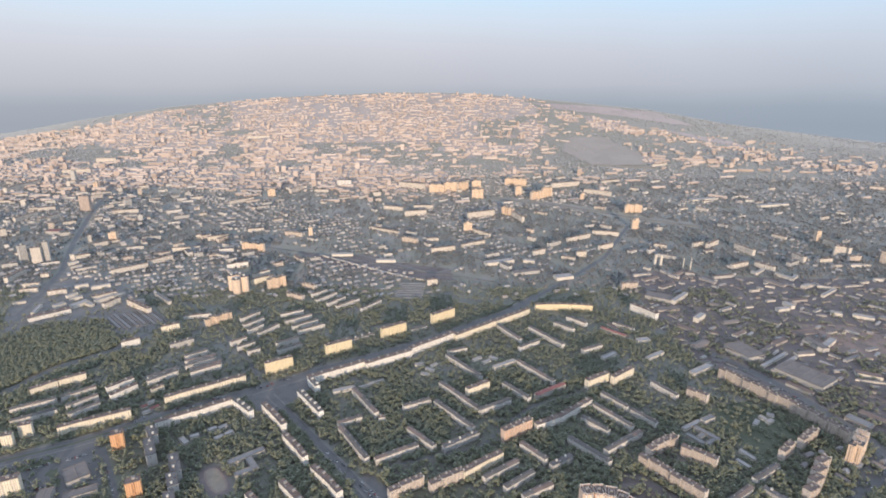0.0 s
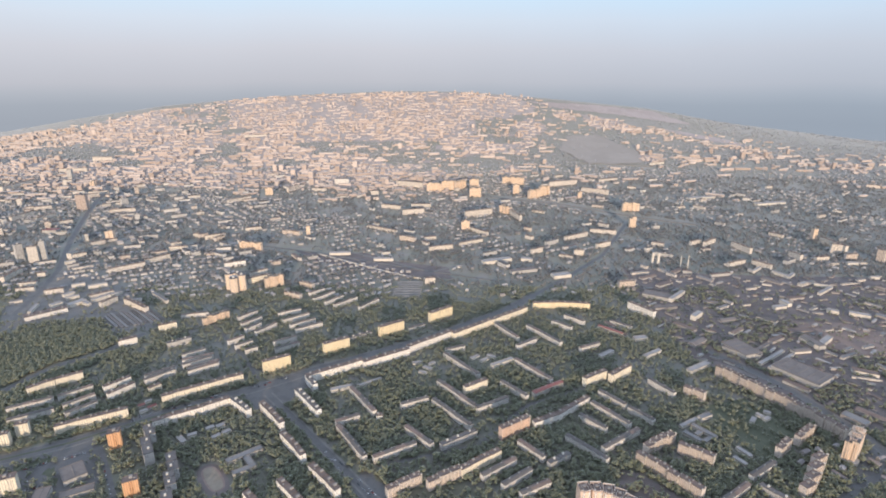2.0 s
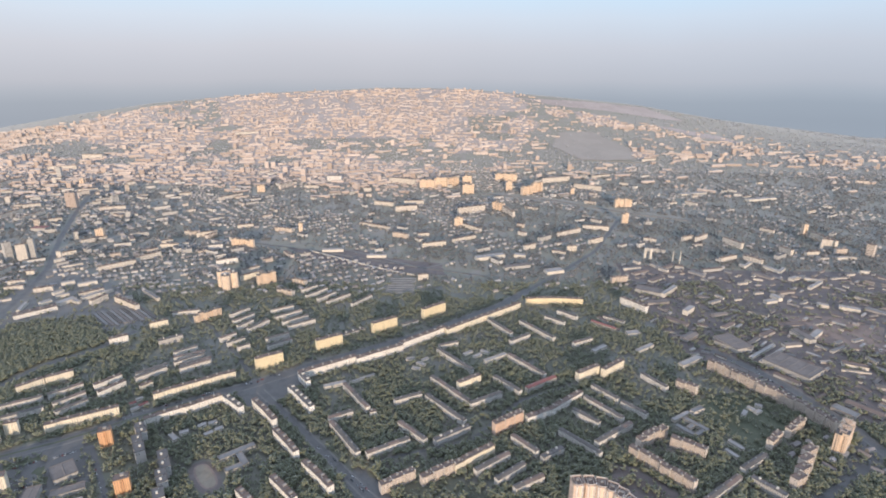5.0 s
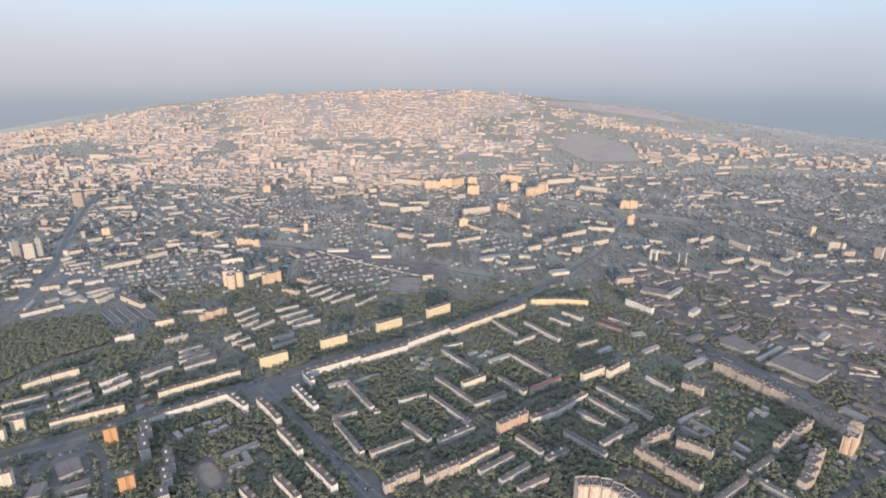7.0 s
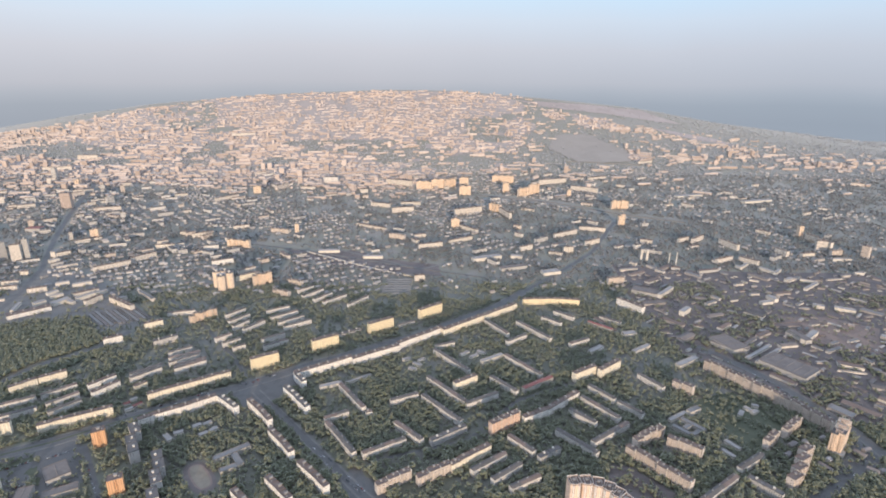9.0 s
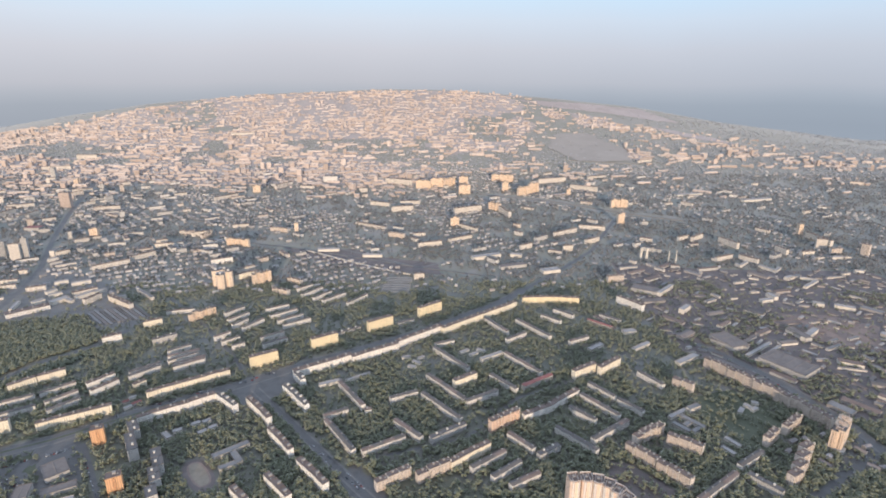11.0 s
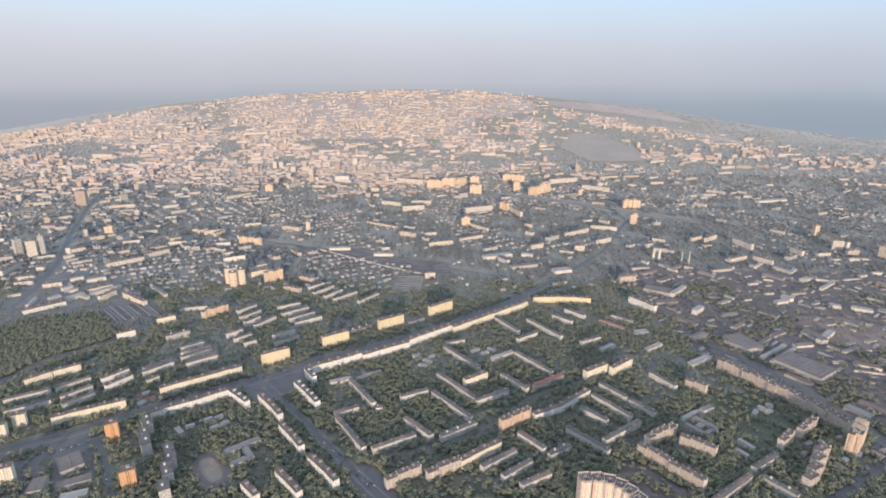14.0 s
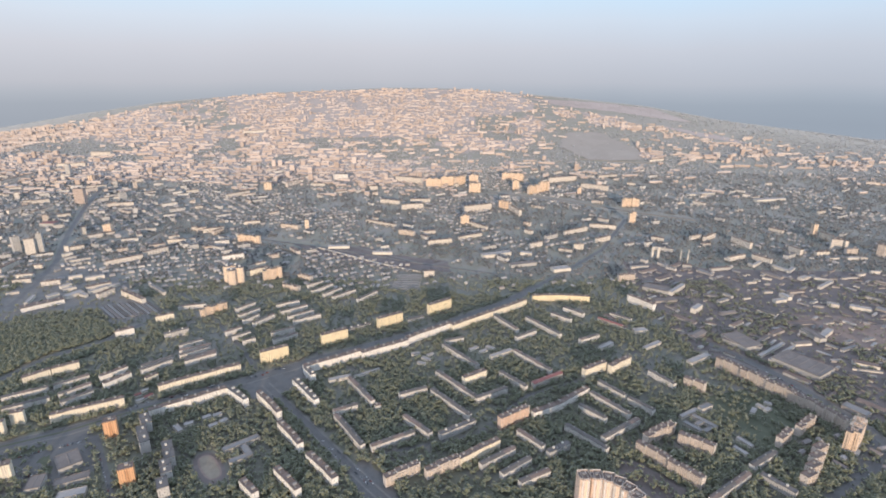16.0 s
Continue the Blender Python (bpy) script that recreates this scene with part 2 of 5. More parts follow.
def add_box(bm, x0, y0, z0, x1, y1, z1):
    v = [bm.verts.new(c) for c in ((x0, y0, z0), (x1, y0, z0), (x1, y1, z0), (x0, y1, z0), (x0, y0, z1), (x1, y0, z1), (x1, y1, z1), (x0, y1, z1))]
    for f in ((3, 2, 1, 0), (4, 5, 6, 7), (0, 1, 5, 4), (1, 2, 6, 5), (2, 3, 7, 6), (3, 0, 4, 7)):
        bm.faces.new([v[i] for i in f])


def add_prism(bm, ring, z0, z1):
    """A solid on a plan outline, given anticlockwise."""
    lo, hi = [bm.verts.new((x, y, z0)) for x, y in ring], [bm.verts.new((x, y, z1)) for x, y in ring]
    n = len(ring)
    bm.faces.new(lo[::-1])
    bm.faces.new(hi)
    for i in range(n):
        bm.faces.new((lo[i], lo[(i + 1) % n], hi[(i + 1) % n], hi[i]))


def add_gable(bm, x0, y0, x1, y1, z, rise, hip=0.0):
    m = (y0 + y1) / 2
    a, b, c, d = (bm.verts.new((x, y, z)) for x, y in ((x0, y0), (x1, y0), (x1, y1), (x0, y1)))
    e, f = bm.verts.new((x0 + hip, m, z + rise)), bm.verts.new((x1 - hip, m, z + rise))
    for q in ((a, b, f, e), (c, d, e, f), (d, a, e), (b, c, f), (d, c, b, a)):
        bm.faces.new(q)


def boxes_mesh(name, blocks, mats):
    """Many upright blocks (x, y, z, heading, length, depth, height, gable rise) in one mesh; slot 0 walls, slot 1 roofs."""
    verts, faces, slots = [], [], []
    for x, y, z, a, L, D, H, rise in blocks:
        c, s, k = math.cos(a), math.sin(a), len(verts)
        for hz in (-3.0, H):
            for px, py in ((-L / 2, -D / 2), (L / 2, -D / 2), (L / 2, D / 2), (-L / 2, D / 2)):
                verts.append((x + c * px - s * py, y + s * px + c * py, z + hz))
        faces += [(k, k + 1, k + 5, k + 4), (k + 1, k + 2, k + 6, k + 5), (k + 2, k + 3, k + 7, k + 6), (k + 3, k, k + 4, k + 7)]
        slots += [0, 0, 0, 0]
        if rise > 0:
            for px in (-L / 2, L / 2):
                verts.append((x + c * px, y + s * px, z + H + rise))
            faces += [(k + 4, k + 5, k + 9, k + 8), (k + 6, k + 7, k + 8, k + 9), (k + 7, k + 4, k + 8), (k + 5, k + 6, k + 9)]
            slots += [1, 1, 0, 0]
        else:
            faces.append((k + 4, k + 5, k + 6, k + 7))
            slots.append(1)
    me = bpy.data.meshes.new(name)
    me.from_pydata(verts, [], faces)
    for m in mats:
        me.materials.append(m)
    me.polygons.foreach_set("material_index", slots)
    return me


# ---- the land, its far rise fitted to the camera's view ----
# rise heights chosen from the camera's view so the distance stays inside clip_end
VIEW_RISE_X = np.array([-30000, -6000, -4000, -3200, -2466, -1447, -428, 200, 591, 1100, 1865, 2629, 4000, 30000], float)
VIEW_RISE_Z = np.array([0, 0, 70, 205, 310, 393, 436, 430, 402, 362, 290, 160, 0, 0], float)


def land(x, y):
    """Height of the ground: flat under the near quarters, then raised to fit the far old town into the camera's view.
    """
    t = min(max((y - 2600) / 2400, 0.0), 1.0)
    return float(np.interp(x, VIEW_RISE_X, VIEW_RISE_Z)) * t ** 1.75


def ground():
    xs = sorted(set(np.concatenate([np.linspace(-30000, -5000, 6), np.linspace(-5000, 5000, 81), np.linspace(5000, 30000, 6)]).round().tolist()))
    ys = sorted(set(np.concatenate([np.linspace(-30000, 0, 5), np.linspace(0, 2500, 16), np.linspace(2600, 5000, 49), np.linspace(6000, 40000, 6)]).round().tolist()))
    verts = [(x, y, land(x, y)) for y in ys for x in xs]
    n = len(xs)
    faces = [(j * n + i, j * n + i + 1, (j + 1) * n + i + 1, (j + 1) * n + i) for j in range(len(ys) - 1) for i in range(n - 1)]
    me = bpy.data.meshes.new("ground")
    me.from_pydata(verts, [], faces)
    me.polygons.foreach_set("use_smooth", [True] * len(faces))
    me.materials.append(GROUND)
    return tagged(new("ground", me), "grass and bare earth of the city plain", "ground", kind="structure")


ground()

# plan grid of what is already taken, 4 m cells
GX0, GY0, CELL = -2600, 400, 4.0
TAKEN = np.zeros((1300, 1100), bool)


def take(x, y, a, L, D, pad=2.0):
    c, s = math.cos(a), math.sin(a)
    for u in np.arange(-L / 2 - pad, L / 2 + pad + 2, 3.0):
        for v in np.arange(-D / 2 - pad, D / 2 + pad + 2, 3.0):
            i, j = int((x + c * u - s * v - GX0) / CELL), int((y + s * u + c * v - GY0) / CELL)
            if 0 <= i < 1300 and 0 <= j < 1100:
                TAKEN[i, j] = True


def is_free(x, y):
    i, j = int((x - GX0) / CELL), int((y - GY0) / CELL)
    return not (0 <= i < 1300 and 0 <= j < 1100 and TAKEN[i, j])


# ---- roads ----
def ribbon(pts, width, z0, z1, off=0.0):
    """A strip of ground along a line, raised from z0 to z1 over the land."""
    bm = bmesh.new()
    rows, line = [], []
    for p, q in zip(pts, pts[1:]):
        n = max(1, round(math.dist(p, q) / 60))
        line += [(p[0] + (q[0] - p[0]) * k / n, p[1] + (q[1] - p[1]) * k / n) for k in range(n)]
    line.append(pts[-1])
    for i, p in enumerate(line):
        a, b = Vector(line[max(i - 1, 0)]), Vector(line[min(i + 1, len(line) - 1)])
        d = (b - a).normalized()
        nrm = Vector((-d.y, d.x))
        q = Vector(p) + nrm * off
        l, r = q + nrm * width / 2, q - nrm * width / 2
        z = land(*p) + (1.5 if p[1] > 2600 else 0.0)
        rows.append([bm.verts.new((*l, z + z1)), bm.verts.new((*r, z + z1)), bm.verts.new((*r, z + z0 - 2)), bm.verts.new((*l, z + z0 - 2))])
    for a, b in zip(rows, rows[1:]):
        for i in range(3):
            bm.faces.new((a[i], a[i + 1], b[i + 1], b[i]))
        bm.faces.new((a[3], a[0], b[0], b[3]))
    bmesh.ops.recalc_face_normals(bm, faces=bm.faces)
    return bm


def road(name, pts, width, label, walks=True, material=None, clear=-3, top=0.10):
    ob = part(name, ribbon(pts, width, -0.5, top), material or ASPHALT, None)
    tagged(ob, label, "road", kind="structure")
    if walks:
        for k in (-1, 1):
            w = part("pavement", ribbon(pts, 3.0, -0.5, 0.26, k * (width / 2 + 1.5)), PAVING, None)
            tagged(w, "raised paved footway with kerb beside the road", "pavement", kind="structure")
    for a, b in zip(pts, pts[1:]):
        d = Vector(b) - Vector(a)
        take((a[0] + b[0]) / 2, (a[1] + b[1]) / 2, math.atan2(d.y, d.x), d.length, width + clear)
    return ob


road("avenue", [(-713, 670), (-675, 686), (-591, 729), (-505, 789), (-353, 882), (-252, 951), (-29, 1086), (166, 1242), (253, 1342)], 22, "wide asphalt avenue in morning shade")
road("street", [(253, 1342), (377, 1485), (533, 1680), (736, 2073)], 12, "asphalt road through the green valley", False, None, 2)
road("street", [(-318, 867), (-229, 766), (-158, 683), (-97, 611), (-62, 573)], 11, "asphalt street between rows of apartment blocks")
road("street", [(-350, 913), (-401, 992), (-504, 1121), (-669, 1301)], 6, "asphalt street lined with trees", False)
road("street", [(-1045, 1212), (-1085, 1358), (-1153, 1537), (-1310, 1831), (-1509, 2247), (-1757, 2842)], 13, "wide asphalt street towards the old town", True, None, 7)
road("street", [(-816, 866), (-778, 963), (-706, 1034), (-675, 1115)], 12, "asphalt street along the wooded park", True, None, 7)
road("street", [(576, 1030), (594, 994), (655, 884), (693, 738), (694, 672)], 14, "asphalt street between long block and the works")
road("street", [(-538, 719), (-454, 611), (-420, 563)], 8, "asphalt side street", False)
# raised and cleared of trees so both pale roads show in the camera's view
road("ring_road", [(239, 2578), (563, 2421), (818, 2182), (1021, 2058)], 10, "pale concrete ring road on a low bank", False, PAVING, 60, 3.0)
road("ring_road", [(870, 3363), (1300, 3286)], 16, "pale concrete causeway before the far quarters", False, PAVING, 60, 2.0)
road("street", [(-1194, 2020), (-1060, 2207), (-753, 2134)], 9, "asphalt street through the cottages", False)
road("street", [(-569, 1745), (-424, 1780), (-255, 1686), (-30, 1522), (228, 1691)], 9, "dusty street beside the railway", False, PAVING)
road("street", [(-80, 677), (60, 723), (158, 832), (273, 887), (406, 993)], 6, "narrow asphalt courtyard street", False)


# ---- apartment blocks ----
SHARED = {}


def shared(key, make):
    if key not in SHARED:
        bm = make()
        me = bpy.data.meshes.new(key[0])
        bm.to_mesh(me)
        bm.free()
        SHARED[key] = me
    return SHARED[key]


def wall_mesh(L, D, H):
    bm = bmesh.new()
    add_box(bm, -L / 2, -D / 2, -1.0, L / 2, D / 2, H)
    return bm


def flat_roof(L, D):
    """Felt roof inside a raised parapet."""
    bm = bmesh.new()
    x, y, w = L / 2 + 0.15, D / 2 + 0.25, 0.35
    add_box(bm, -x, -y, -0.15, x, y, 0.12)
    add_box(bm, -x, -y, 0.12, x, -y + w, 0.75)
    add_box(bm, -x, y - w, 0.12, x, y, 0.75)
    add_box(bm, -x, -y + w, 0.12, -x + w, y - w, 0.75)
    add_box(bm, x - w, -y + w, 0.12, x, y - w, 0.75)
    return bm


def pitched_roof(L, D, rise, hip):
    bm = bmesh.new()
    add_gable(bm, -L / 2 - 0.1, -D / 2 - 0.6, L / 2 + 0.1, D / 2 + 0.6, 0.0, rise, hip)
    return bm


def fin_mesh(D, H):
    """A party wall that stands proud of the front and rises over the roof at both edges."""
    bm = bmesh.new()
    add_box(bm, -0.3, -D / 2 - 0.7, -1.0, 0.3, D / 2 + 0.2, H + 0.5)
    for y, rise in ((-D / 2 - 0.72, 2.9), (D / 2 - 2.4, 1.8)):
        add_box(bm, -0.55, y, H + 0.5, 0.55, y + 2.6, H + rise)
    return bm


def hut_mesh(w, d, h):
    bm = bmesh.new()
    add_box(bm, -w / 2, -d / 2, 0, w / 2, d / 2, h)
    add_box(bm, -w / 2 - 0.25, -d / 2 - 0.25, h, w / 2 + 0.25, d / 2 + 0.25, h + 0.3)
    return bm


def loggia_mesh(n, w, d, storey=2.7):
    """A stack of balconies: a parapet a storey, between two side fins, under a cap."""
    bm = bmesh.new()
    for i in range(n):
        z = 0.6 + i * storey
        add_box(bm, -w / 2 + 0.1, -d, z, w / 2 - 0.1, 0, z + 1.15)
    for s in (-1, 1):
        add_box(bm, s * w / 2 - 0.1, -d - 0.05, 0.4, s * w / 2 + 0.1, 0, n * storey + 0.5)
    add_box(bm, -w / 2 - 0.15, -d - 0.15, n * storey + 0.5, w / 2 + 0.15, 0, n * storey + 0.7)
    return bm


HUT = grainy("dull_plaster", (0.27, 0.245, 0.22), (0.36, 0.33, 0.30), 0.9, 0.85)
STYLE = {
    "c": ("apartment_block", "cream panel apartment block with loggia stacks and brown-edged roof", ROOF_RUST, 2),
    "w": ("apartment_block", "off-white panel apartment block with balconies lit by low sun", ROOF_RUST, 2),
    "y": ("apartment_block", "yellow-ochre panel apartment block beside the wide avenue", ROOF_RUST, 2),
    "o": ("apartment_tower", "orange brick apartment block catching the low sun", ROOF_RUST, 1),
    "p": ("apartment_block", "pinkish panel apartment block with ribbed loggia front", ROOF_RUST, 3),
    "v": ("apartment_block", "bright white panel apartment block with pale roof huts", ROOF_TAR, 2),
    "a": ("apartment_block", "apricot panel apartment block with ribbed loggia front", ROOF_RUST, 3),
    "q": ("apartment_block", "peach panel apartment block with stepped ribbed front", ROOF_TAR, 1),
    "b": ("apartment_tower", "brown panel tower with ribbed front", ROOF_TAR, 2),
    "g": ("apartment_block", "grey panel apartment block among courtyard trees", ROOF_TAR, 2),
    "s": ("walk_up_block", "low grey brick walk-up block with pitched sheet roof", ROOF_WALK, 1),
    "r": ("walk_up_block", "pale brick walk-up block with bright red sheet roof", ROOF_RED, 1),
}


def block(x, y, heading, L, D, H, style, small=False):
    name, label, roof_mat, stacks = STYLE[style]
    a = radians(heading)
    thing = new(name)
    thing.matrix_world = pose(x, y, land(x, y), 0, 0, heading)
    size = "tall narrow " if H >= 30 and L < 40 else "tall " if H >= 30 else "very long " if L > 85 else "long " if L > 60 else "short " if L < 30 else ""
    tagged(thing, size + label, "apartment building", group="apartment blocks of the city")
    take(x, y, a, L, D, 1.0)
    n = max(1, round(L / (16 if style in "pv" else 11 if style == "q" else 20)))
    if small:
        n = 1
    S = round(L / n, 1)
    storeys = max(2, int(H / 2.7))
    pitched = style in "sr"
    rnd = random.Random(int(x * 7 + y * 13))
    # past y 1250 cream and white walls take the dulled copy in place of haze
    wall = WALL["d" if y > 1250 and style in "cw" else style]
    far = y > 2000 and H < 25
    for i in range(n):
        cx = -L / 2 + S * (i + 0.5)
        dy = 0.0 if n == 1 else (-0.45, 0.0, 0.45)[i % 3] * (0.5 if pitched else 1.0)
        dz = 0.0 if pitched else 0.35 * (i % 2)
        if style == "p" and n > 1:
            dy, dz = (-1.1, 0.3, 1.0)[i % 3], (0.0, 0.9, 0.4)[i % 3]
        if style == "q":
            k = 1.6 if y > 1900 else 1.0
            dy, dz = k * (-2.0, 1.0, -1.0, 2.0)[i % 4] * (n > 1), k * (0.0, 3.0, 1.0)[i % 3]
        w = part("wall", shared(("wall", S, D, H, dz, style), lambda: wall_mesh(S, D, H + dz)), wall, thing)
        w.location = (cx, dy, 0)
        if pitched:
            mat = roof_mat if rnd.random() < 0.75 or style == "r" else ROOF_RUST
            r = part("roof", shared(("roof", S, D, "pitched", mat.name), lambda: pitched_roof(S, D, 1.7, 0.0)), mat, thing)
            r.location = (cx, dy, H + 0.02)
            for k in () if small else (1,):
                v = part("chimney", shared(("chimney", 1), lambda: hut_mesh(1.3, 0.8, 1.5)), CONCRETE, thing)
                v.location = (cx + k * S * 0.27, dy + k * 1.3, H + 0.9)
        else:
            r = part("roof", shared(("roof", S, D, "flat", style), lambda: flat_roof(S, D)), roof_mat, thing)
            r.location = (cx, dy, H + dz + 0.15)
            u = part("stair_head", shared(("stair_head", H > 25, style in "gv", style in "vw"), lambda: hut_mesh(4.2 if H > 25 else 2.6, 4.0 if H > 25 else 4.6 if style in "vw" else 2.6, 2.6 if H > 25 else 2.2)), PALE_TRIM if style in "gv" else HUT, thing)
            u.location = (cx + rnd.uniform(-2, 2), dy + rnd.uniform(0.5, 2.5), H + dz + 0.27)
            for k in range(0 if small or far or i % 2 else 1):
                v = part("vent", shared(("vent", 1), lambda: hut_mesh(1.0, 0.7, 0.9)), CONCRETE, thing)
                v.location = (cx + S * 0.3, dy - 1.5, H + dz + 0.27)
        if style in "pa" and H < 30:
            e = part("end_fin", shared(("end_fin", D, H), lambda: fin_mesh(D, H)), PALE_TRIM, thing, "pale end wall rising over the roof")
            e.location = (cx + S / 2 - 0.35, dy, 0)
        if far:
            continue
        for k in range(stacks):
            off = (k - (stacks - 1) / 2) * S / stacks + (0.8 if stacks == 1 else 0)
            g = part("loggia", shared(("loggia", storeys, stacks, style), lambda: loggia_mesh(storeys, 3.4 if stacks > 1 else 2.8, 0.9 if style in "poatq" else 0.18)), wall, thing)
            g.location = (cx + off, dy - D / 2, 0)
    return thing


for row in (
    (-742, 879, 45, 43, 9.4, 15.5, "c"),
    (-708, 909, 34, 44, 9.4, 15.5, "c"),
    (-584, 777, 29, 105, 9.4, 15.5, "c"),
    (-439, 877, 33, 141, 9.4, 15.5, "c"),
    (-452, 782, 33, 61, 9.4, 15.5, "w"),
    (-401, 816, 35, 62, 9.4, 15.5, "w"),
    (-349, 815, -42, 55, 9.4, 15.5, "v"),
    (-679, 749, 24, 18, 10.1, 23.0, "c"),
    (-688, 722, 21, 15, 10.1, 23.0, "c"),
    (-512, 719, 26, 18, 12.5, 29.0, "o"),
    (-429, 614, 26, 19, 12.5, 29.0, "o"),
    (-466, 735, -55, 31, 14.0, 20.0, "g"),
    (-450, 697, -57, 48, 14.0, 20.0, "g"),
    (-395, 661, 120, 44, 14.0, 20.0, "g"),
):
    block(*row)
for row in (
    (-382, 626, 120, 32, 14.0, 20.0, "g"),
    (-370, 593, 121, 23, 14.0, 20.0, "g"),
    (-723, 825, 31, 67, 8.6, 11.0, "s"),
    (-698, 792, 32, 65, 8.6, 11.0, "s"),
    (-668, 864, 42, 55, 8.6, 11.0, "s"),
    (-644, 836, 46, 50, 8.6, 11.0, "s"),
    (-625, 812, 48, 50, 8.6, 11.0, "s"),
    (-606, 889, 49, 47, 8.6, 14.0, "w"),
    (-586, 866, 53, 47, 8.6, 14.0, "w"),
    (-542, 920, 45, 56, 8.6, 11.0, "s"),
    (-531, 879, 52, 22, 8.6, 11.0, "c"),
    (-493, 974, 38, 56, 8.6, 11.0, "s"),
    (-471, 950, 35, 58, 8.6, 11.0, "s"),
    (-327, 957, 30, 54, 10.9, 25.0, "y"),
):
    block(*row)
for row in (
    (-242, 890, -55, 36, 9.4, 15.5, "v"),
    (-235, 829, -51, 85, 10.1, 15.5, "v"),
    (-287, 790, -49, 81, 9.4, 15.5, "w"),
    (-230, 708, -50, 73, 9.4, 15.5, "w"),
    (-166, 634, -47, 72, 9.4, 15.5, "w"),
    (-208, 608, -47, 60, 9.4, 15.5, "w"),
    (-255, 593, -45, 37, 9.4, 15.5, "w"),
    (-142, 722, -55, 95, 8.6, 11.0, "s"),
    (-157, 780, 29, 42, 8.6, 11.0, "s"),
    (-71, 699, 29, 72, 8.6, 11.0, "s"),
    (-35, 735, -47, 64, 8.6, 11.0, "s"),
    (-139, 837, -56, 92, 8.6, 11.0, "s"),
    (-104, 790, 17, 11, 7.8, 9.0, "w"),
    (-46, 831, 24, 52, 8.6, 11.0, "s"),
):
    block(*row)
for row in (
    (-52, 624, 30, 54, 9.4, 16.0, "p"),
    (5, 638, 29, 55, 9.4, 16.0, "p"),
    (59, 671, 35, 75, 9.4, 15.5, "c"),
    (86, 660, 34, 65, 8.6, 11.0, "s"),
    (110, 639, 36, 56, 8.6, 11.0, "s"),
    (133, 618, 28, 51, 8.6, 11.0, "s"),
    (121, 752, 32, 59, 10.1, 22.0, "a"),
    (176, 776, 27, 49, 9.4, 13.0, "w"),
    (231, 813, 38, 85, 9.4, 13.0, "w"),
    (141, 701, -51, 52, 8.6, 11.0, "s"),
    (179, 679, 31, 42, 8.6, 11.0, "g"),
    (228, 705, -50, 77, 8.6, 11.0, "s"),
    (288, 726, 34, 86, 8.6, 11.0, "s"),
    (255, 770, -50, 52, 8.6, 11.0, "s"),
):
    block(*row)
for row in (
    (292, 795, -55, 81, 8.6, 11.0, "s"),
    (309, 841, -55, 57, 8.6, 11.0, "s"),
    (344, 792, -53, 49, 8.6, 11.0, "s"),
    (295, 906, 30, 57, 10.1, 19.0, "c"),
    (348, 922, 36, 61, 10.1, 19.0, "c"),
    (65, 881, 32, 50, 9.4, 15.5, "c"),
    (199, 874, 33, 71, 9.4, 11.0, "r"),
    (136, 871, -52, 67, 8.6, 11.0, "s"),
    (91, 825, 29, 68, 8.6, 11.0, "s"),
    (29, 857, -52, 107, 8.6, 11.0, "s"),
    (19, 798, -51, 101, 8.6, 11.0, "s"),
    (29, 728, 32, 68, 8.6, 11.0, "g"),
    (42, 963, -53, 109, 8.6, 11.0, "s"),
    (183, 941, -54, 98, 8.6, 11.0, "s"),
):
    block(*row)
for row in (
    (463, 854, -48, 37, 10.1, 18.0, "p"),
    (343, 714, 30, 63, 10.9, 18.0, "p"),
    (391, 688, -42, 52, 10.1, 18.0, "p"),
    (331, 644, -53, 102, 10.1, 18.0, "p"),
    (532, 702, 34, 36, 9.4, 18.0, "p"),
    (585, 733, 32, 50, 9.4, 18.0, "p"),
    (513, 614, 26, 23, 11.0, 18.0, "p"),
    (532, 633, 26, 23, 11.0, 18.0, "p"),
    (550, 653, 26, 23, 11.0, 18.0, "p"),
    (568, 673, 26, 23, 11.0, 18.0, "p"),
    (474, 654, 30, 60, 8.6, 11.0, "s"),
    (397, 599, 33, 92, 8.6, 11.0, "s"),
    (466, 604, -55, 46, 8.6, 11.0, "g"),
    (413, 878, -61, 57, 8.6, 11.0, "s"),
    (568, 893, -60, 97, 10.1, 21.0, "p"),
):
    block(*row)
for row in (
    (613, 815, -60, 83, 10.1, 21.0, "p"),
    (642, 753, -72, 52, 10.1, 21.0, "p"),
    (-207, 938, 32, 119, 10.1, 15.5, "w"),
    (-111, 988, 32, 105, 10.1, 15.5, "w"),
    (-22, 1061, 38, 121, 10.1, 15.5, "w"),
    (74, 1122, 38, 118, 10.1, 15.5, "c"),
    (167, 1194, 38, 116, 10.1, 15.5, "c"),
    (269, 1257, 3, 72, 10.1, 16.0, "y"),
    (341, 1254, -8, 71, 10.1, 16.0, "y"),
    (-222, 1032, 31, 57, 10.9, 25.0, "y"),
    (-112, 1114, 33, 62, 10.9, 25.0, "y"),
    (0, 1192, 37, 66, 10.9, 25.0, "y"),
    (-180, 1095, 35, 56, 7.8, 7.0, "g"),
    (-56, 1142, 31, 42, 9.4, 6.0, "s"),
):
    block(*row)
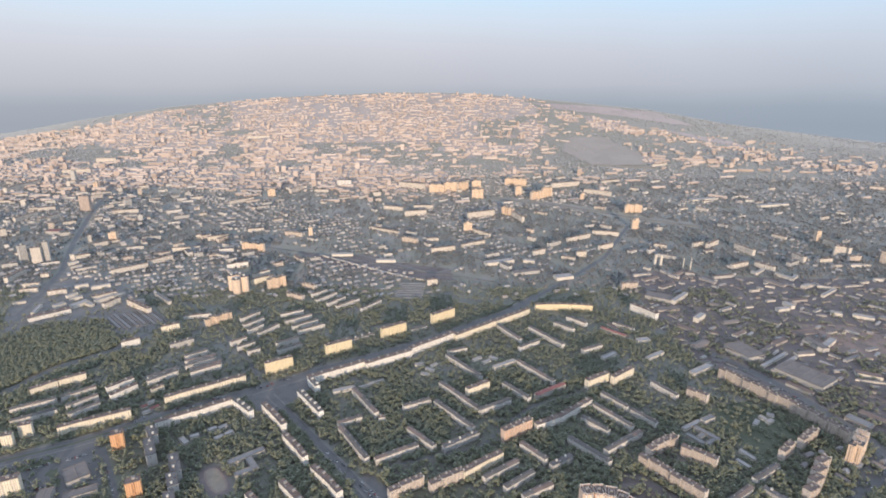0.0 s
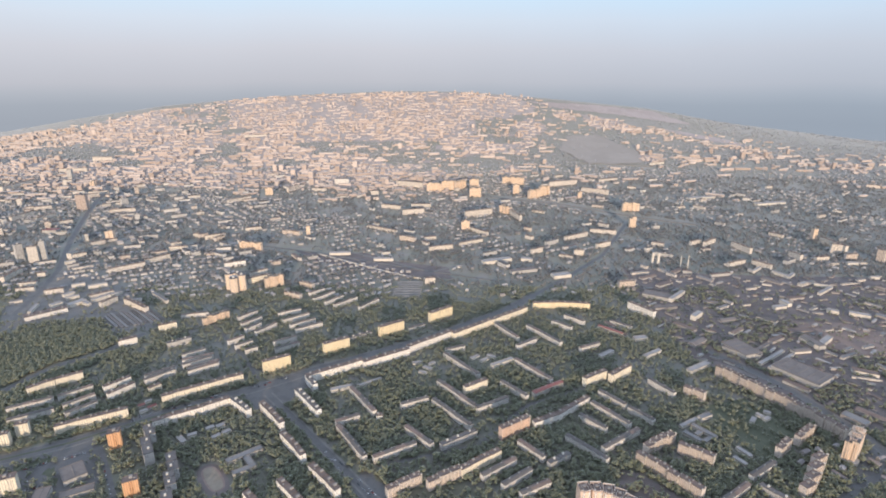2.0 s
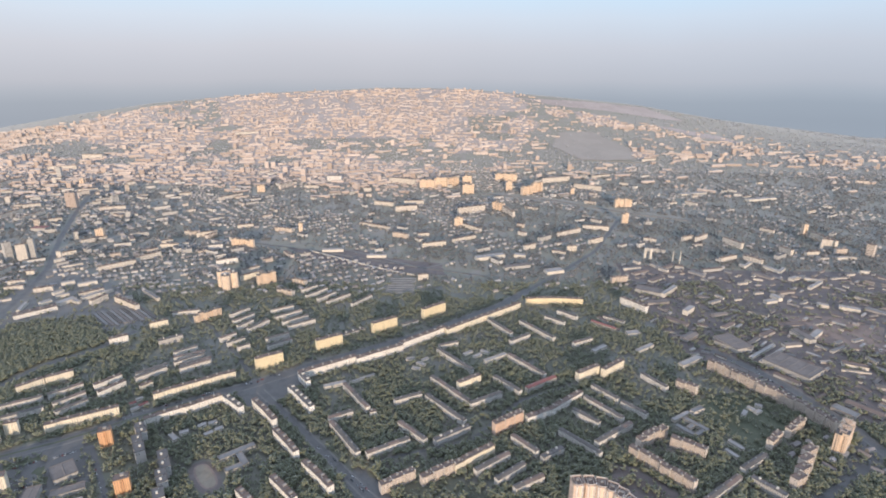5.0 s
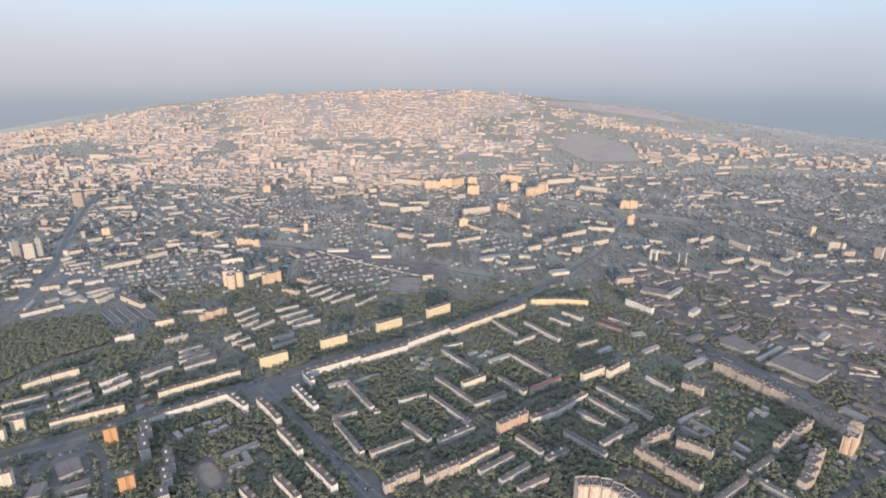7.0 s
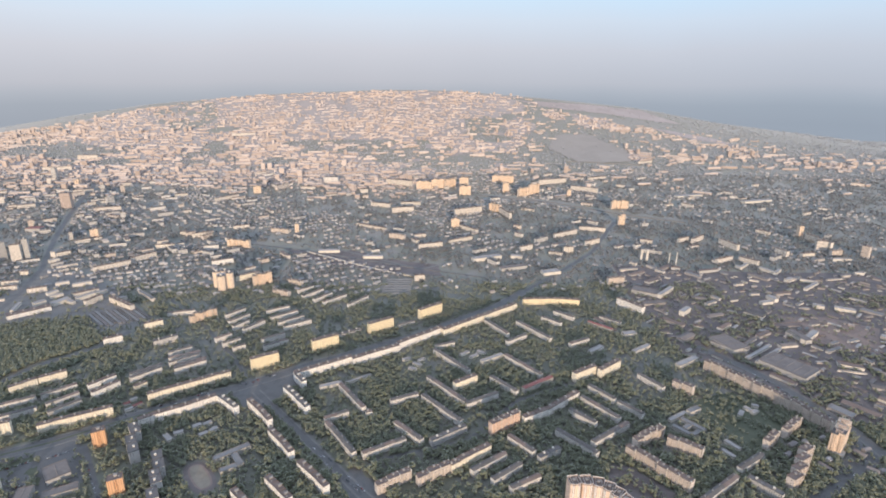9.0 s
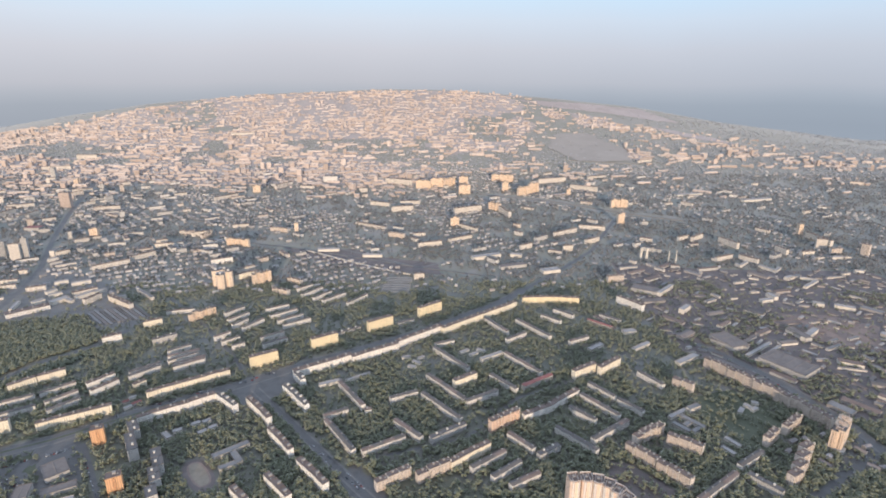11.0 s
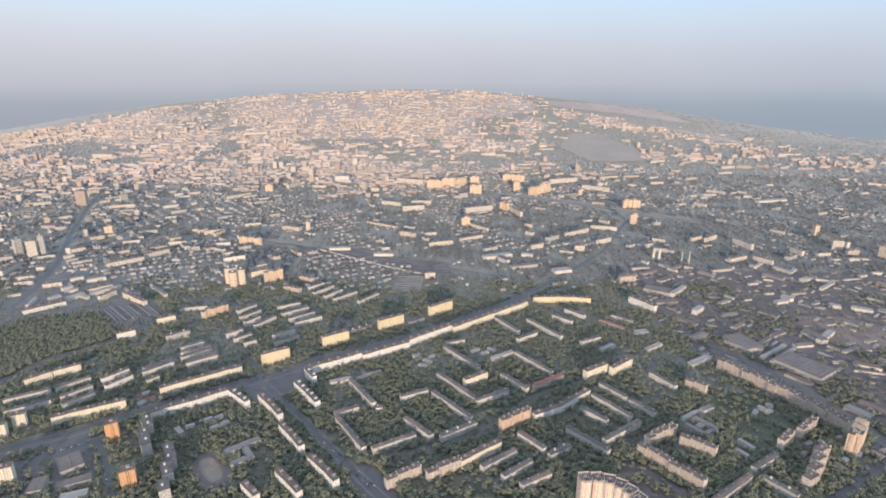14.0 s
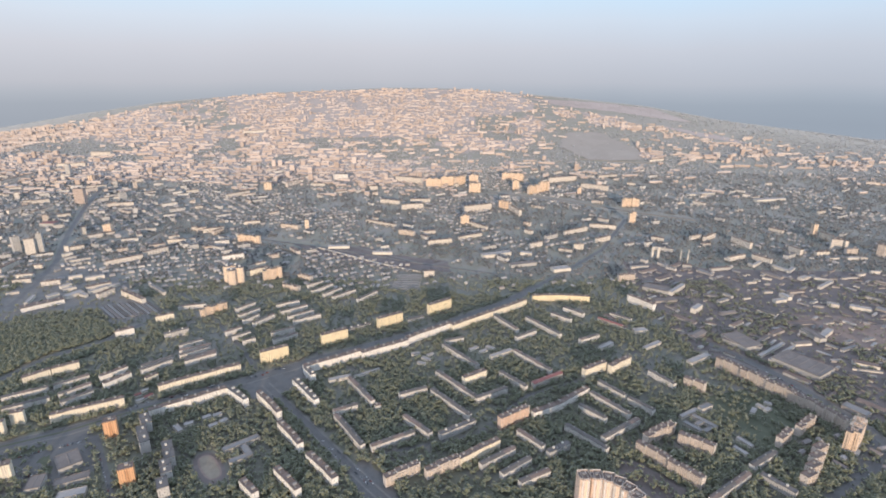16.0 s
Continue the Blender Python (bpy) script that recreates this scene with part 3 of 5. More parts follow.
for row in (
    (-535, 1177, 43, 63, 10.1, 19.0, "q"),
    (-630, 1135, 29, 38, 9.4, 15.5, "c"),
    (-679, 1058, 32, 36, 10.1, 16.0, "w"),
    (-568, 1058, 35, 48, 9.4, 13.0, "g"),
    (-516, 1011, 37, 46, 8.6, 11.0, "s"),
    (-498, 989, 27, 59, 8.6, 11.0, "s"),
    (-474, 961, 31, 58, 8.6, 11.0, "s"),
    (-547, 933, 39, 56, 8.6, 11.0, "s"),
    (-371, 1218, 30, 56, 7.8, 11.0, "s"),
    (-347, 1185, 36, 67, 7.8, 11.0, "s"),
    (-324, 1156, 37, 63, 7.8, 11.0, "s"),
    (-304, 1134, 35, 65, 7.8, 11.0, "s"),
    (-342, 1068, 34, 50, 7.8, 11.0, "s"),
    (-328, 1038, 36, 53, 7.8, 11.0, "s"),
):
    block(*row)
for row in (
    (-333, 1350, 45, 47, 7.8, 11.0, "s"),
    (-308, 1320, 50, 68, 7.8, 11.0, "s"),
    (-277, 1295, 51, 60, 7.8, 11.0, "s"),
    (-244, 1280, 47, 72, 7.8, 11.0, "s"),
    (-183, 1267, 53, 70, 7.8, 11.0, "s"),
    (-371, 1401, -33, 48, 9.4, 13.0, "p"),
    (-390, 1325, -27, 52, 9.4, 13.0, "p"),
    (-30, 1429, 10, 29, 10.1, 17.0, "c"),
    (-965, 1213, 42, 87, 22.0, 10.0, "w"),
    (-851, 1280, 68, 45, 10.9, 14.0, "c"),
    (-769, 1259, -35, 101, 10.9, 14.0, "c"),
    (-947, 1539, 41, 98, 10.1, 15.5, "w"),
    (-896, 1622, 51, 75, 10.1, 15.5, "w"),
    (-878, 1730, 7, 59, 10.1, 16.0, "c"),
):
    block(*row)
for row in (
    (-813, 1876, 26, 72, 10.1, 15.5, "c"),
    (-643, 1749, -18, 83, 10.1, 24.0, "q"),
    (-633, 1572, 27, 62, 9.4, 15.5, "w"),
    (-516, 1448, 36, 66, 9.4, 15.5, "c"),
    (-535, 1494, 43, 52, 9.4, 15.5, "w"),
    (-464, 1406, 34, 50, 15.0, 30.0, "q"),
    (-1177, 1853, 1, 26, 16.0, 34.0, "q"),
    (-1272, 1606, 22, 26, 15.0, 54.0, "c"),
    (-1324, 1616, 55, 20, 15.0, 58.0, "g"),
    (-1255, 1628, 22, 15, 15.0, 66.0, "g"),
    (-1568, 2319, 1, 43, 20.0, 66.0, "b"),
    (-161, 2808, -24, 153, 10.9, 28.0, "c"),
    (-30, 2721, -9, 76, 18.0, 40.0, "q"),
    (41, 2751, 1, 70, 18.0, 44.0, "q"),
):
    block(*row)
for row in (
    (98, 2768, 43, 79, 18.0, 40.0, "q"),
    (175, 2776, 1, 47, 18.0, 48.0, "q"),
    (170, 2599, 1, 55, 20.0, 42.0, "q"),
    (391, 2872, -12, 114, 16.0, 36.0, "q"),
    (378, 2663, 1, 31, 18.0, 44.0, "q"),
    (452, 2567, 27, 64, 18.0, 38.0, "q"),
    (511, 2621, 17, 52, 18.0, 46.0, "q"),
    (654, 2850, 20, 166, 12.5, 24.0, "c"),
    (780, 2677, -34, 139, 10.9, 22.0, "c"),
    (671, 2556, 1, 19, 14.0, 30.0, "q"),
    (832, 2304, 1, 74, 16.0, 34.0, "q"),
    (745, 2024, 1, 26, 16.0, 40.0, "q"),
    (160, 2210, 25, 129, 10.9, 26.0, "c"),
    (280, 2258, -57, 64, 14.0, 30.0, "q"),
):
    block(*row)
for row in (
    (311, 2169, -76, 114, 10.9, 26.0, "c"),
    (96, 2002, 1, 32, 16.0, 32.0, "q"),
    (145, 1945, -51, 93, 9.4, 14.0, "c"),
    (497, 1223, -57, 75, 10.9, 19.0, "w"),
    (517, 1398, 6, 47, 12.5, 19.0, "p"),
    (1020, 1737, -74, 82, 10.9, 19.0, "w"),
    (892, 1799, 25, 52, 9.4, 16.0, "w"),
    (943, 1806, 40, 78, 9.4, 16.0, "w"),
    (992, 1566, -58, 57, 10.9, 15.5, "w"),
    (919, 1578, 24, 70, 9.4, 15.5, "w"),
    (1148, 1649, -80, 49, 10.9, 19.0, "w"),
    (1351, 1867, 1, 16, 16.0, 40.0, "q"),
    (1361, 1778, -86, 117, 10.9, 19.0, "c"),
    (1311, 1696, -24, 31, 16.0, 34.0, "c"),
):
    block(*row)
for row in (
    (1400, 1617, -54, 22, 18.0, 40.0, "p"),
    (-552, 1928, -18, 72, 10.1, 14.0, "p"),
    (-116, 1847, -27, 63, 10.9, 16.0, "p"),
    (1, 1739, 19, 84, 10.1, 15.5, "c"),
    (454, 1682, 1, 33, 10.9, 19.0, "c"),
    (561, 1774, 32, 67, 9.4, 16.0, "c"),
    (493, 1879, 33, 115, 9.4, 15.5, "w"),
    (608, 1939, -14, 95, 9.4, 15.5, "w"),
    (320, 1708, 32, 49, 9.4, 16.0, "w"),
    (-2142, 3149, 16, 144, 12.5, 22.0, "c"),
    (-2205, 2798, 88, 229, 18.0, 24.0, "c"),
    (-2121, 3415, -2, 126, 18.0, 26.0, "c"),
    (-1618, 2153, 83, 99, 10.9, 16.0, "c"),
    (-528, 2870, 1, 75, 22.0, 30.0, "s"),
):
    block(*row)
for row in (
    (-607, 619, 26, 28, 12.5, 27.0, "c"),
    (-488, 1922, 1, 14, 9.0, 34.0, "q"),
    (151, 1111, -60, 85, 8.6, 11.0, "s"),
    (232, 1095, -56, 107, 8.6, 11.0, "s"),
    (187, 1054, 35, 57, 8.6, 11.0, "s"),
    (283, 1144, -45, 52, 8.6, 11.0, "s"),
    (320, 1176, -46, 54, 8.6, 11.0, "s"),
    (320, 1038, 27, 52, 8.6, 11.0, "s"),
    (390, 1119, -46, 61, 8.6, 8.0, "r"),
    (424, 1151, -45, 52, 8.6, 8.0, "s"),
    (31, 1028, 21, 43, 8.6, 11.0, "s"),
    (-1168, 1655, 38, 48, 9.4, 14.0, "c"),
):
    block(*row)
for row in (
    (-1150, 1409, 13, 42, 9.4, 11.0, "w"),
    (-1128, 1368, 17, 44, 9.4, 11.0, "w"),
    (-1042, 1356, 23, 44, 10.9, 12.0, "w"),
    (-903, 1336, 40, 57, 12.5, 10.0, "w"),
    (-1163, 1483, 13, 22, 12.5, 13.0, "c"),
    (-1246, 1475, 94, 79, 10.9, 16.0, "c"),
    (-1187, 1795, 47, 40, 10.9, 14.0, "w"),
    (-598, 1204, 16, 61, 8.6, 10.0, "s"),
    (107, 1809, 32, 96, 9.4, 12.0, "c"),
    (-223, 1988, -32, 140, 9.4, 10.0, "c"),
    (-1726, 2168, 84, 111, 11.7, 18.0, "c"),
    (-1696, 2643, 19, 87, 11.7, 16.0, "c"),
    (-1810, 2786, 1, 20, 14.0, 34.0, "q"),
):
    block(*row)
for row in (
    (-2032, 2954, 0, 24, 18.0, 60.0, "g"),
    (-1443, 2418, 57, 30, 16.0, 30.0, "g"),
    (-1502, 2071, 36, 79, 10.9, 13.0, "c"),
    (-1369, 2278, 22, 91, 10.9, 14.0, "c"),
    (-848, 2641, 1, 36, 18.0, 32.0, "q"),
    (-754, 2729, 70, 98, 12.5, 22.0, "p"),
    (-945, 2489, 50, 119, 11.7, 16.0, "c"),
    (-219, 2345, -21, 92, 10.9, 16.0, "c"),
    (-116, 2239, 14, 93, 12.5, 22.0, "w"),
    (-87, 2366, 1, 88, 10.9, 16.0, "w"),
    (-618, 2719, -9, 75, 10.9, 14.0, "c"),
    (-1184, 2553, 31, 55, 10.9, 14.0, "w"),
    (926, 2952, 20, 119, 10.9, 12.0, "w"),
    (1341, 3341, 24, 114, 10.9, 14.0, "w"),
):
    block(*row)
for row in (
    (-468, 1200, 51, 52, 8.0, 11.0, "s"),
    (-447, 1165, 51, 54, 8.0, 11.0, "s"),
    (-433, 1134, 55, 41, 8.0, 11.0, "s"),
    (-401, 1127, 56, 58, 8.0, 11.0, "s"),
    (-450, 1071, 45, 36, 8.0, 11.0, "s"),
    (-425, 1049, 40, 38, 8.0, 11.0, "s"),
    (-401, 1025, 36, 26, 8.0, 11.0, "s"),
    (-1745, 2319, 33, 64, 16.0, 16.0, "c"),
    (-1675, 2561, 51, 54, 16.0, 20.0, "p"),
    (-1406, 2266, 43, 32, 12.0, 15.0, "p"),
    (-1495, 2366, 49, 32, 12.0, 15.0, "w"),
    (-1413, 2151, 52, 25, 12.0, 13.0, "w"),
    (-792, 1854, 62, 42, 12.0, 14.0, "p"),
    (-891, 1897, 21, 23, 12.0, 13.0, "c"),
):
    block(*row)
for row in (
    (1217, 1626, 8, 46, 12.0, 14.0, "c"),
    (1321, 1641, 1, 37, 12.0, 18.0, "p"),
    (-1330, 3951, 19, 155, 16.0, 16.0, "c"),
    (-325, 2640, 1, 36, 16.0, 20.0, "c"),
):
    block(*row)


# ---- halls ----
ROOF_WORKS = grainy("worn_roofing_felt", (0.155, 0.135, 0.125), (0.22, 0.195, 0.18), 0.3, 0.8)


def hall(x, y, heading, L, D, H, style):
    thing = new("industrial_hall")
    thing.matrix_world = pose(x, y, 0, 0, 0, heading)
    roof = {"f": ROOF_WORKS, "l": ROOF_PALE, "r": ROOF_RED, "b": ROOF_RUST, "w": ROOF_SLATE}[style]
    words = {"f": "low flat-roofed industrial hall with dark felt roof", "l": "low hall with pale sheet roof lit by the sun", "r": "low market hall with red sheet roof", "b": "low pale hall with brown sheet roof among trees", "w": "low white-walled hall with grey sheet roof"}[style]
    tagged(thing, words, "hall", group="halls of the works")
    take(x, y, radians(heading), L, D, 3)
    part("wall", wall_mesh(L, D, H), WALL["d"] if style == "w" and D < 16 else PALE_TRIM if style in "wl" else CONCRETE, thing)
    part("roof", flat_roof(L, D), roof, thing).location = (0, 0, H + 0.15)
    n = max(1, int(L / 16))
    if D > 18:
        for i in range(n):
            bm = bmesh.new()
            add_gable(bm, -D * 0.4, -1.0, D * 0.4, 1.0, 0.12, 0.55, 0.4)
            s = part("rooflight", bm, ROOF_WORKS if style != "l" else ROOF_SLATE, thing)
            s.matrix_basis = pose(-L / 2 + L / n * (i + 0.5), 0, H + 0.15, 0, 0, 90)
    return thing


for row in (
    (708, 929, -58, 87, 60.0, 11.0, "f"),
    (-537, 654, 42, 30, 36.0, 8.0, "f"),
    (-508, 617, 28, 42, 14.0, 6.0, "f"),
    (642, 1029, -71, 65, 45.0, 10.0, "f"),
    (816, 1060, -83, 55, 16.0, 10.0, "f"),
    (839, 1059, 38, 75, 12.0, 9.0, "l"),
    (578, 1326, -33, 72, 35.0, 9.0, "f"),
    (626, 1320, 44, 81, 10.0, 10.5, "l"),
    (975, 1225, -33, 25, 12.0, 8.0, "l"),
    (1027, 1204, -33, 43, 14.0, 8.0, "l"),
    (656, 1009, -45, 31, 14.0, 9.0, "f"),
    (672, 888, -57, 46, 10.0, 5.0, "b"),
    (622, 1196, 42, 40, 12.0, 12.0, "l"),
):
    hall(*row)
for row in (
    (-1457, 1953, 1, 52, 30.0, 12.0, "r"),
    (353, 1480, 16, 55, 25.0, 9.0, "l"),
    (249, 1521, 18, 84, 20.0, 9.0, "f"),
    (178, 1611, 21, 98, 20.0, 10.0, "l"),
    (-550, 1942, -26, 72, 18.0, 10.0, "l"),
    (1517, 2424, 14, 157, 25.0, 10.0, "l"),
    (1256, 2548, 16, 148, 25.0, 9.0, "l"),
    (-552, 608, 19, 19, 28.0, 8.0, "f"),
    (-491, 590, 21, 33, 14.0, 6.0, "l"),
    (-416, 733, -42, 22, 8.0, 4.0, "l"),
    (-404, 745, 27, 14, 8.0, 4.0, "l"),
    (-382, 763, 38, 13, 8.0, 4.0, "l"),
    (-367, 769, 35, 13, 8.0, 4.0, "l"),
    (-363, 741, 42, 14, 8.0, 4.0, "l"),
    (-351, 753, 46, 13, 8.0, 4.0, "l"),
    (419, 775, 30, 44, 7.0, 4.5, "l"),
    (451, 787, 26, 26, 9.0, 9.0, "w"),
    (531, 782, 47, 19, 7.0, 4.0, "l"),
    (550, 795, -60, 13, 7.0, 4.0, "l"),
    (557, 786, 30, 15, 7.0, 4.0, "l"),
    (568, 804, -23, 11, 7.0, 4.0, "l"),
    (472, 700, -62, 25, 7.0, 4.0, "l"),
    (455, 680, -62, 21, 7.0, 4.0, "l"),
    (688, 996, 34, 100, 7.0, 5.0, "l"),
    (699, 980, 34, 100, 6.0, 5.0, "l"),
    (678, 1030, 34, 90, 7.0, 5.0, "f"),
):
    hall(*row)
for row in (
    (-186, 880, 24, 37, 8.0, 6.0, "l"),
    (517, 955, 31, 62, 12.0, 7.0, "l"),
    (-330, 1689, 6, 69, 16.0, 8.0, "l"),
    (-181, 1628, 1, 62, 14.0, 8.0, "l"),
    (275, 1624, -18, 36, 16.0, 9.0, "l"),
    (-529, 827, 40, 11, 6.0, 4.0, "r"),
    (-524, 841, 46, 12, 6.0, 4.0, "l"),
    (-509, 824, 54, 15, 6.0, 4.0, "r"),
    (-517, 811, 42, 13, 6.0, 4.0, "l"),
    (446, 1013, 33, 51, 9.0, 6.0, "l"),
    (349, 1010, 37, 42, 8.0, 6.0, "l"),
    (445, 1083, 11, 30, 14.0, 6.0, "l"),
):
    hall(*row)
for row in (
    (858, 1380, 10, 26, 7.0, 4.0, "l"),
    (934, 1519, -74, 21, 8.0, 8.0, "l"),
    (957, 1532, 40, 56, 8.0, 7.0, "l"),
    (1005, 1486, -66, 54, 10.0, 8.0, "l"),
    (1027, 1478, 43, 50, 9.0, 7.0, "l"),
    (1050, 1362, 35, 81, 8.0, 7.0, "l"),
    (1067, 1397, -30, 43, 7.0, 8.0, "l"),
    (1290, 1585, 1, 43, 10.0, 8.0, "l"),
    (1259, 1459, -10, 25, 8.0, 8.0, "l"),
    (888, 1276, -80, 30, 12.0, 9.0, "l"),
    (858, 1252, 13, 34, 12.0, 7.0, "l"),
    (1018, 1409, 25, 32, 10.0, 9.0, "l"),
):
    hall(*row)

for row in (
    (-979, 1270, 59, 26, 14.0, 8.0, "l"),
    (-906, 1277, -30, 26, 10.0, 7.0, "l"),
    (-890, 1310, 60, 44, 10.0, 8.0, "l"),
    (-968, 1318, 40, 30, 10.0, 7.0, "l"),
    (-868, 1338, 45, 34, 9.0, 7.0, "l"),
    (-789, 1296, 30, 24, 9.0, 8.0, "l"),
    (-991, 1337, 62, 27, 10.0, 8.0, "l"),
    (-932, 1278, 63, 42, 18.0, 8.0, "l"),
    (-1096, 1290, 32, 28, 9.0, 6.0, "w"),
    (-1019, 1245, 107, 52, 8.0, 6.0, "l"),
    (-1156, 1596, 54, 27, 10.0, 10.0, "l"),
    (-1128, 1567, 42, 31, 9.0, 9.0, "f"),
    (-1085, 1547, 35, 54, 10.0, 9.0, "w"),
    (-1073, 1512, 53, 25, 9.0, 8.0, "w"),
    (-1041, 1532, 88, 26, 9.0, 8.0, "w"),
    (-1007, 1403, 34, 32, 10.0, 9.0, "l"),
    (-951, 1399, 34, 46, 10.0, 9.0, "l"),
    (-1185, 1654, 93, 36, 14.0, 20.0, "w"),
):
    hall(*row)
for row in (
    (-751, 1328, -40, 43, 8.0, 8.0, "w"),
    (-719, 1300, -42, 40, 8.0, 8.0, "w"),
    (592, 1503, 10, 55, 9.0, 7.0, "w"),
    (626, 1558, -51, 21, 10.0, 8.0, "w"),
    (669, 1523, -67, 34, 10.0, 8.0, "w"),
    (680, 1487, -55, 29, 10.0, 8.0, "w"),
    (736, 1508, -23, 25, 10.0, 9.0, "b"),
    (825, 1488, 13, 68, 10.0, 8.0, "b"),
    (921, 1591, 27, 86, 12.0, 9.0, "w"),
    (858, 1380, 17, 31, 7.0, 6.0, "w"),
    (763, 1407, -54, 17, 7.0, 6.0, "w"),
    (745, 1285, -64, 25, 9.0, 6.0, "w"),
    (715, 1253, 28, 38, 9.0, 6.0, "w"),
    (860, 1308, 9, 26, 7.0, 6.0, "w"),
):
    hall(*row)
for row in (
    (1034, 1415, 29, 64, 9.0, 7.0, "w"),
    (1266, 1466, 14, 40, 7.0, 6.0, "w"),
    (1207, 1443, 17, 31, 7.0, 6.0, "w"),
    (1159, 1417, 9, 59, 6.0, 5.0, "w"),
    (1310, 1590, -14, 46, 8.0, 8.0, "w"),
    (1225, 1582, 10, 35, 8.0, 8.0, "w"),
    (1107, 1264, -55, 37, 9.0, 6.0, "w"),
    (630, 1025, -54, 48, 26.0, 8.0, "f"),
    (809, 1060, -77, 50, 6.0, 7.0, "w"),
    (875, 1032, 27, 25, 7.0, 5.0, "w"),
    (853, 1002, 24, 47, 7.0, 5.0, "w"),
    (889, 956, -78, 24, 7.0, 5.0, "w"),
    (925, 1042, 20, 30, 7.0, 5.0, "w"),
    (825, 914, -17, 50, 4.0, 4.0, "w"),
):
    hall(*row)

for row in (
    (-48, 977, 19, 18, 7.0, 4.0, "l"),
    (-26, 956, -32, 19, 7.0, 4.0, "l"),
    (-35, 939, -21, 17, 7.0, 4.0, "l"),
    (-18, 974, 40, 16, 6.0, 4.0, "l"),
    (71, 999, 38, 23, 7.0, 4.0, "l"),
    (90, 988, 37, 21, 7.0, 4.0, "l"),
    (106, 1003, -35, 19, 7.0, 4.0, "l"),
    (-195, 879, 41, 20, 7.0, 4.0, "l"),
    (-175, 887, 39, 21, 7.0, 4.0, "l"),
):
    hall(*row)
for row in (
    (-136, 903, 34, 52, 5.0, 4.0, "l"),
    (157, 1098, -58, 53, 6.0, 4.0, "l"),
    (398, 1153, -64, 30, 8.0, 5.0, "b"),
    (422, 1157, -63, 30, 8.0, 5.0, "b"),
    (377, 1130, -65, 33, 8.0, 5.0, "b"),
    (407, 1111, -56, 41, 8.0, 5.0, "b"),
    (125, 973, 32, 54, 8.0, 8.0, "l"),
    (348, 1015, 37, 41, 6.0, 5.0, "l"),
):
    hall(*row)


def school(x, y, wings):
    """A flat-roofed school: joined wings (x, y, heading, length, depth, height) round a court."""
    thing = new("school")
    thing.location = (x, y, 0)
    tagged(thing, "pale flat-roofed school with wings round an open court", "school")
    for wx, wy, turn, L, D, H in wings:
        w = part("wall", wall_mesh(L, D, H), WALL["r"], thing)
        w.matrix_basis = pose(wx - x, wy - y, 0, 0, 0, turn)
        r = part("roof", flat_roof(L, D), ROOF_SLATE, thing)
        r.matrix_basis = pose(wx - x, wy - y, H + 0.15, 0, 0, turn)
        take(wx, wy, radians(turn), L, D, 2)


school(-292, 676, ((-301, 693, 38, 54, 10.0, 7.0), (-287, 676, -52, 30, 9.0, 6.8), (-291, 659, 32, 30, 9.0, 6.6)))
school(428, 746, ((433, 751, -55, 42, 8.0, 5.5), (421, 745, 33, 15, 7.0, 5.2), (408, 737, -55, 30, 8.0, 5.5), (430, 730, 33, 22, 7.0, 4.8)))


def garage_row(x, y, turn, L, k):
    """A terrace of brick lock-up garages under one mono-pitch roof."""
    thing = new("garage_row")
    thing.matrix_world = pose(x, y, 0, 0, 0, turn)
    tagged(thing, "long terrace of grey brick lock-up garages with sheet roof", "garages", group="garage rows beside the market")
    bm = bmesh.new()
    add_box(bm, -L / 2, -2.8, -0.5, L / 2, 2.8, 2.5)
    part("wall", bm, HUT, thing)
    bm = bmesh.new()
    add_prism(bm, [(-3.1, 2.52), (3.1, 2.52), (3.1, 2.72), (-3.1, 3.2)], -L / 2 - 0.2, L / 2 + 0.2)
    part("roof", bm, (ROOF_SLATE, ROOF_WORKS, ROOF_SLATE, ROOF_WALK)[k % 4], thing).matrix_basis = pose(0, 0, 0, 90, 0, 90)
    take(x, y, radians(turn), L, 6, 3)


for k in range(12):
    garage_row(-785 + 7.6 * k, 1174 + 4.0 * k, -43, 88 + 14 * (k % 3), k)


# ---- the tall tower of six rounded bays ----
def bay_ring(r, n=10):
    """Plan of a bay: rounded towards the front (-y), square behind."""
    pts = [(r * math.cos(math.pi + math.pi * i / n), r * 0.55 * math.sin(math.pi + math.pi * i / n) - 3.0) for i in range(n + 1)]
    return pts + [(r, 9.0), (-r, 9.0)]


def crown_mesh(r, low, high):
    """Tall curved parapet round the roof of a bay, with a raised arch."""
    bm = bmesh.new()
    ring = bay_ring(r * 0.98, 14)
    inner = [(x * 0.98, y * 0.98) for x, y in ring]
    n = len(ring)
    for i in range(n):
        j = (i + 1) % n
        z = [1.7 * high if ring[k][1] > 5 else high for k in (i, j)]
        b = [1.7 * low if ring[k][1] > 5 else low for k in (i, j)]
        q = [(*ring[i], b[0]), (*ring[j], b[1]), (*inner[j], b[1]), (*inner[i], b[0]), (*ring[i], z[0]), (*ring[j], z[1]), (*inner[j], z[1]), (*inner[i], z[0])]
        v = [bm.verts.new(c) for c in q]
        for f in ((0, 1, 5, 4), (2, 3, 7, 6), (4, 5, 6, 7), (3, 2, 1, 0)):
            bm.faces.new([v[k] for k in f])
    for x in (-r * 0.5, r * 0.5):
        add_box(bm, x - 0.12, -5.0, low * 0.8, x + 0.12, 8.5, high * 0.8)
    return bm


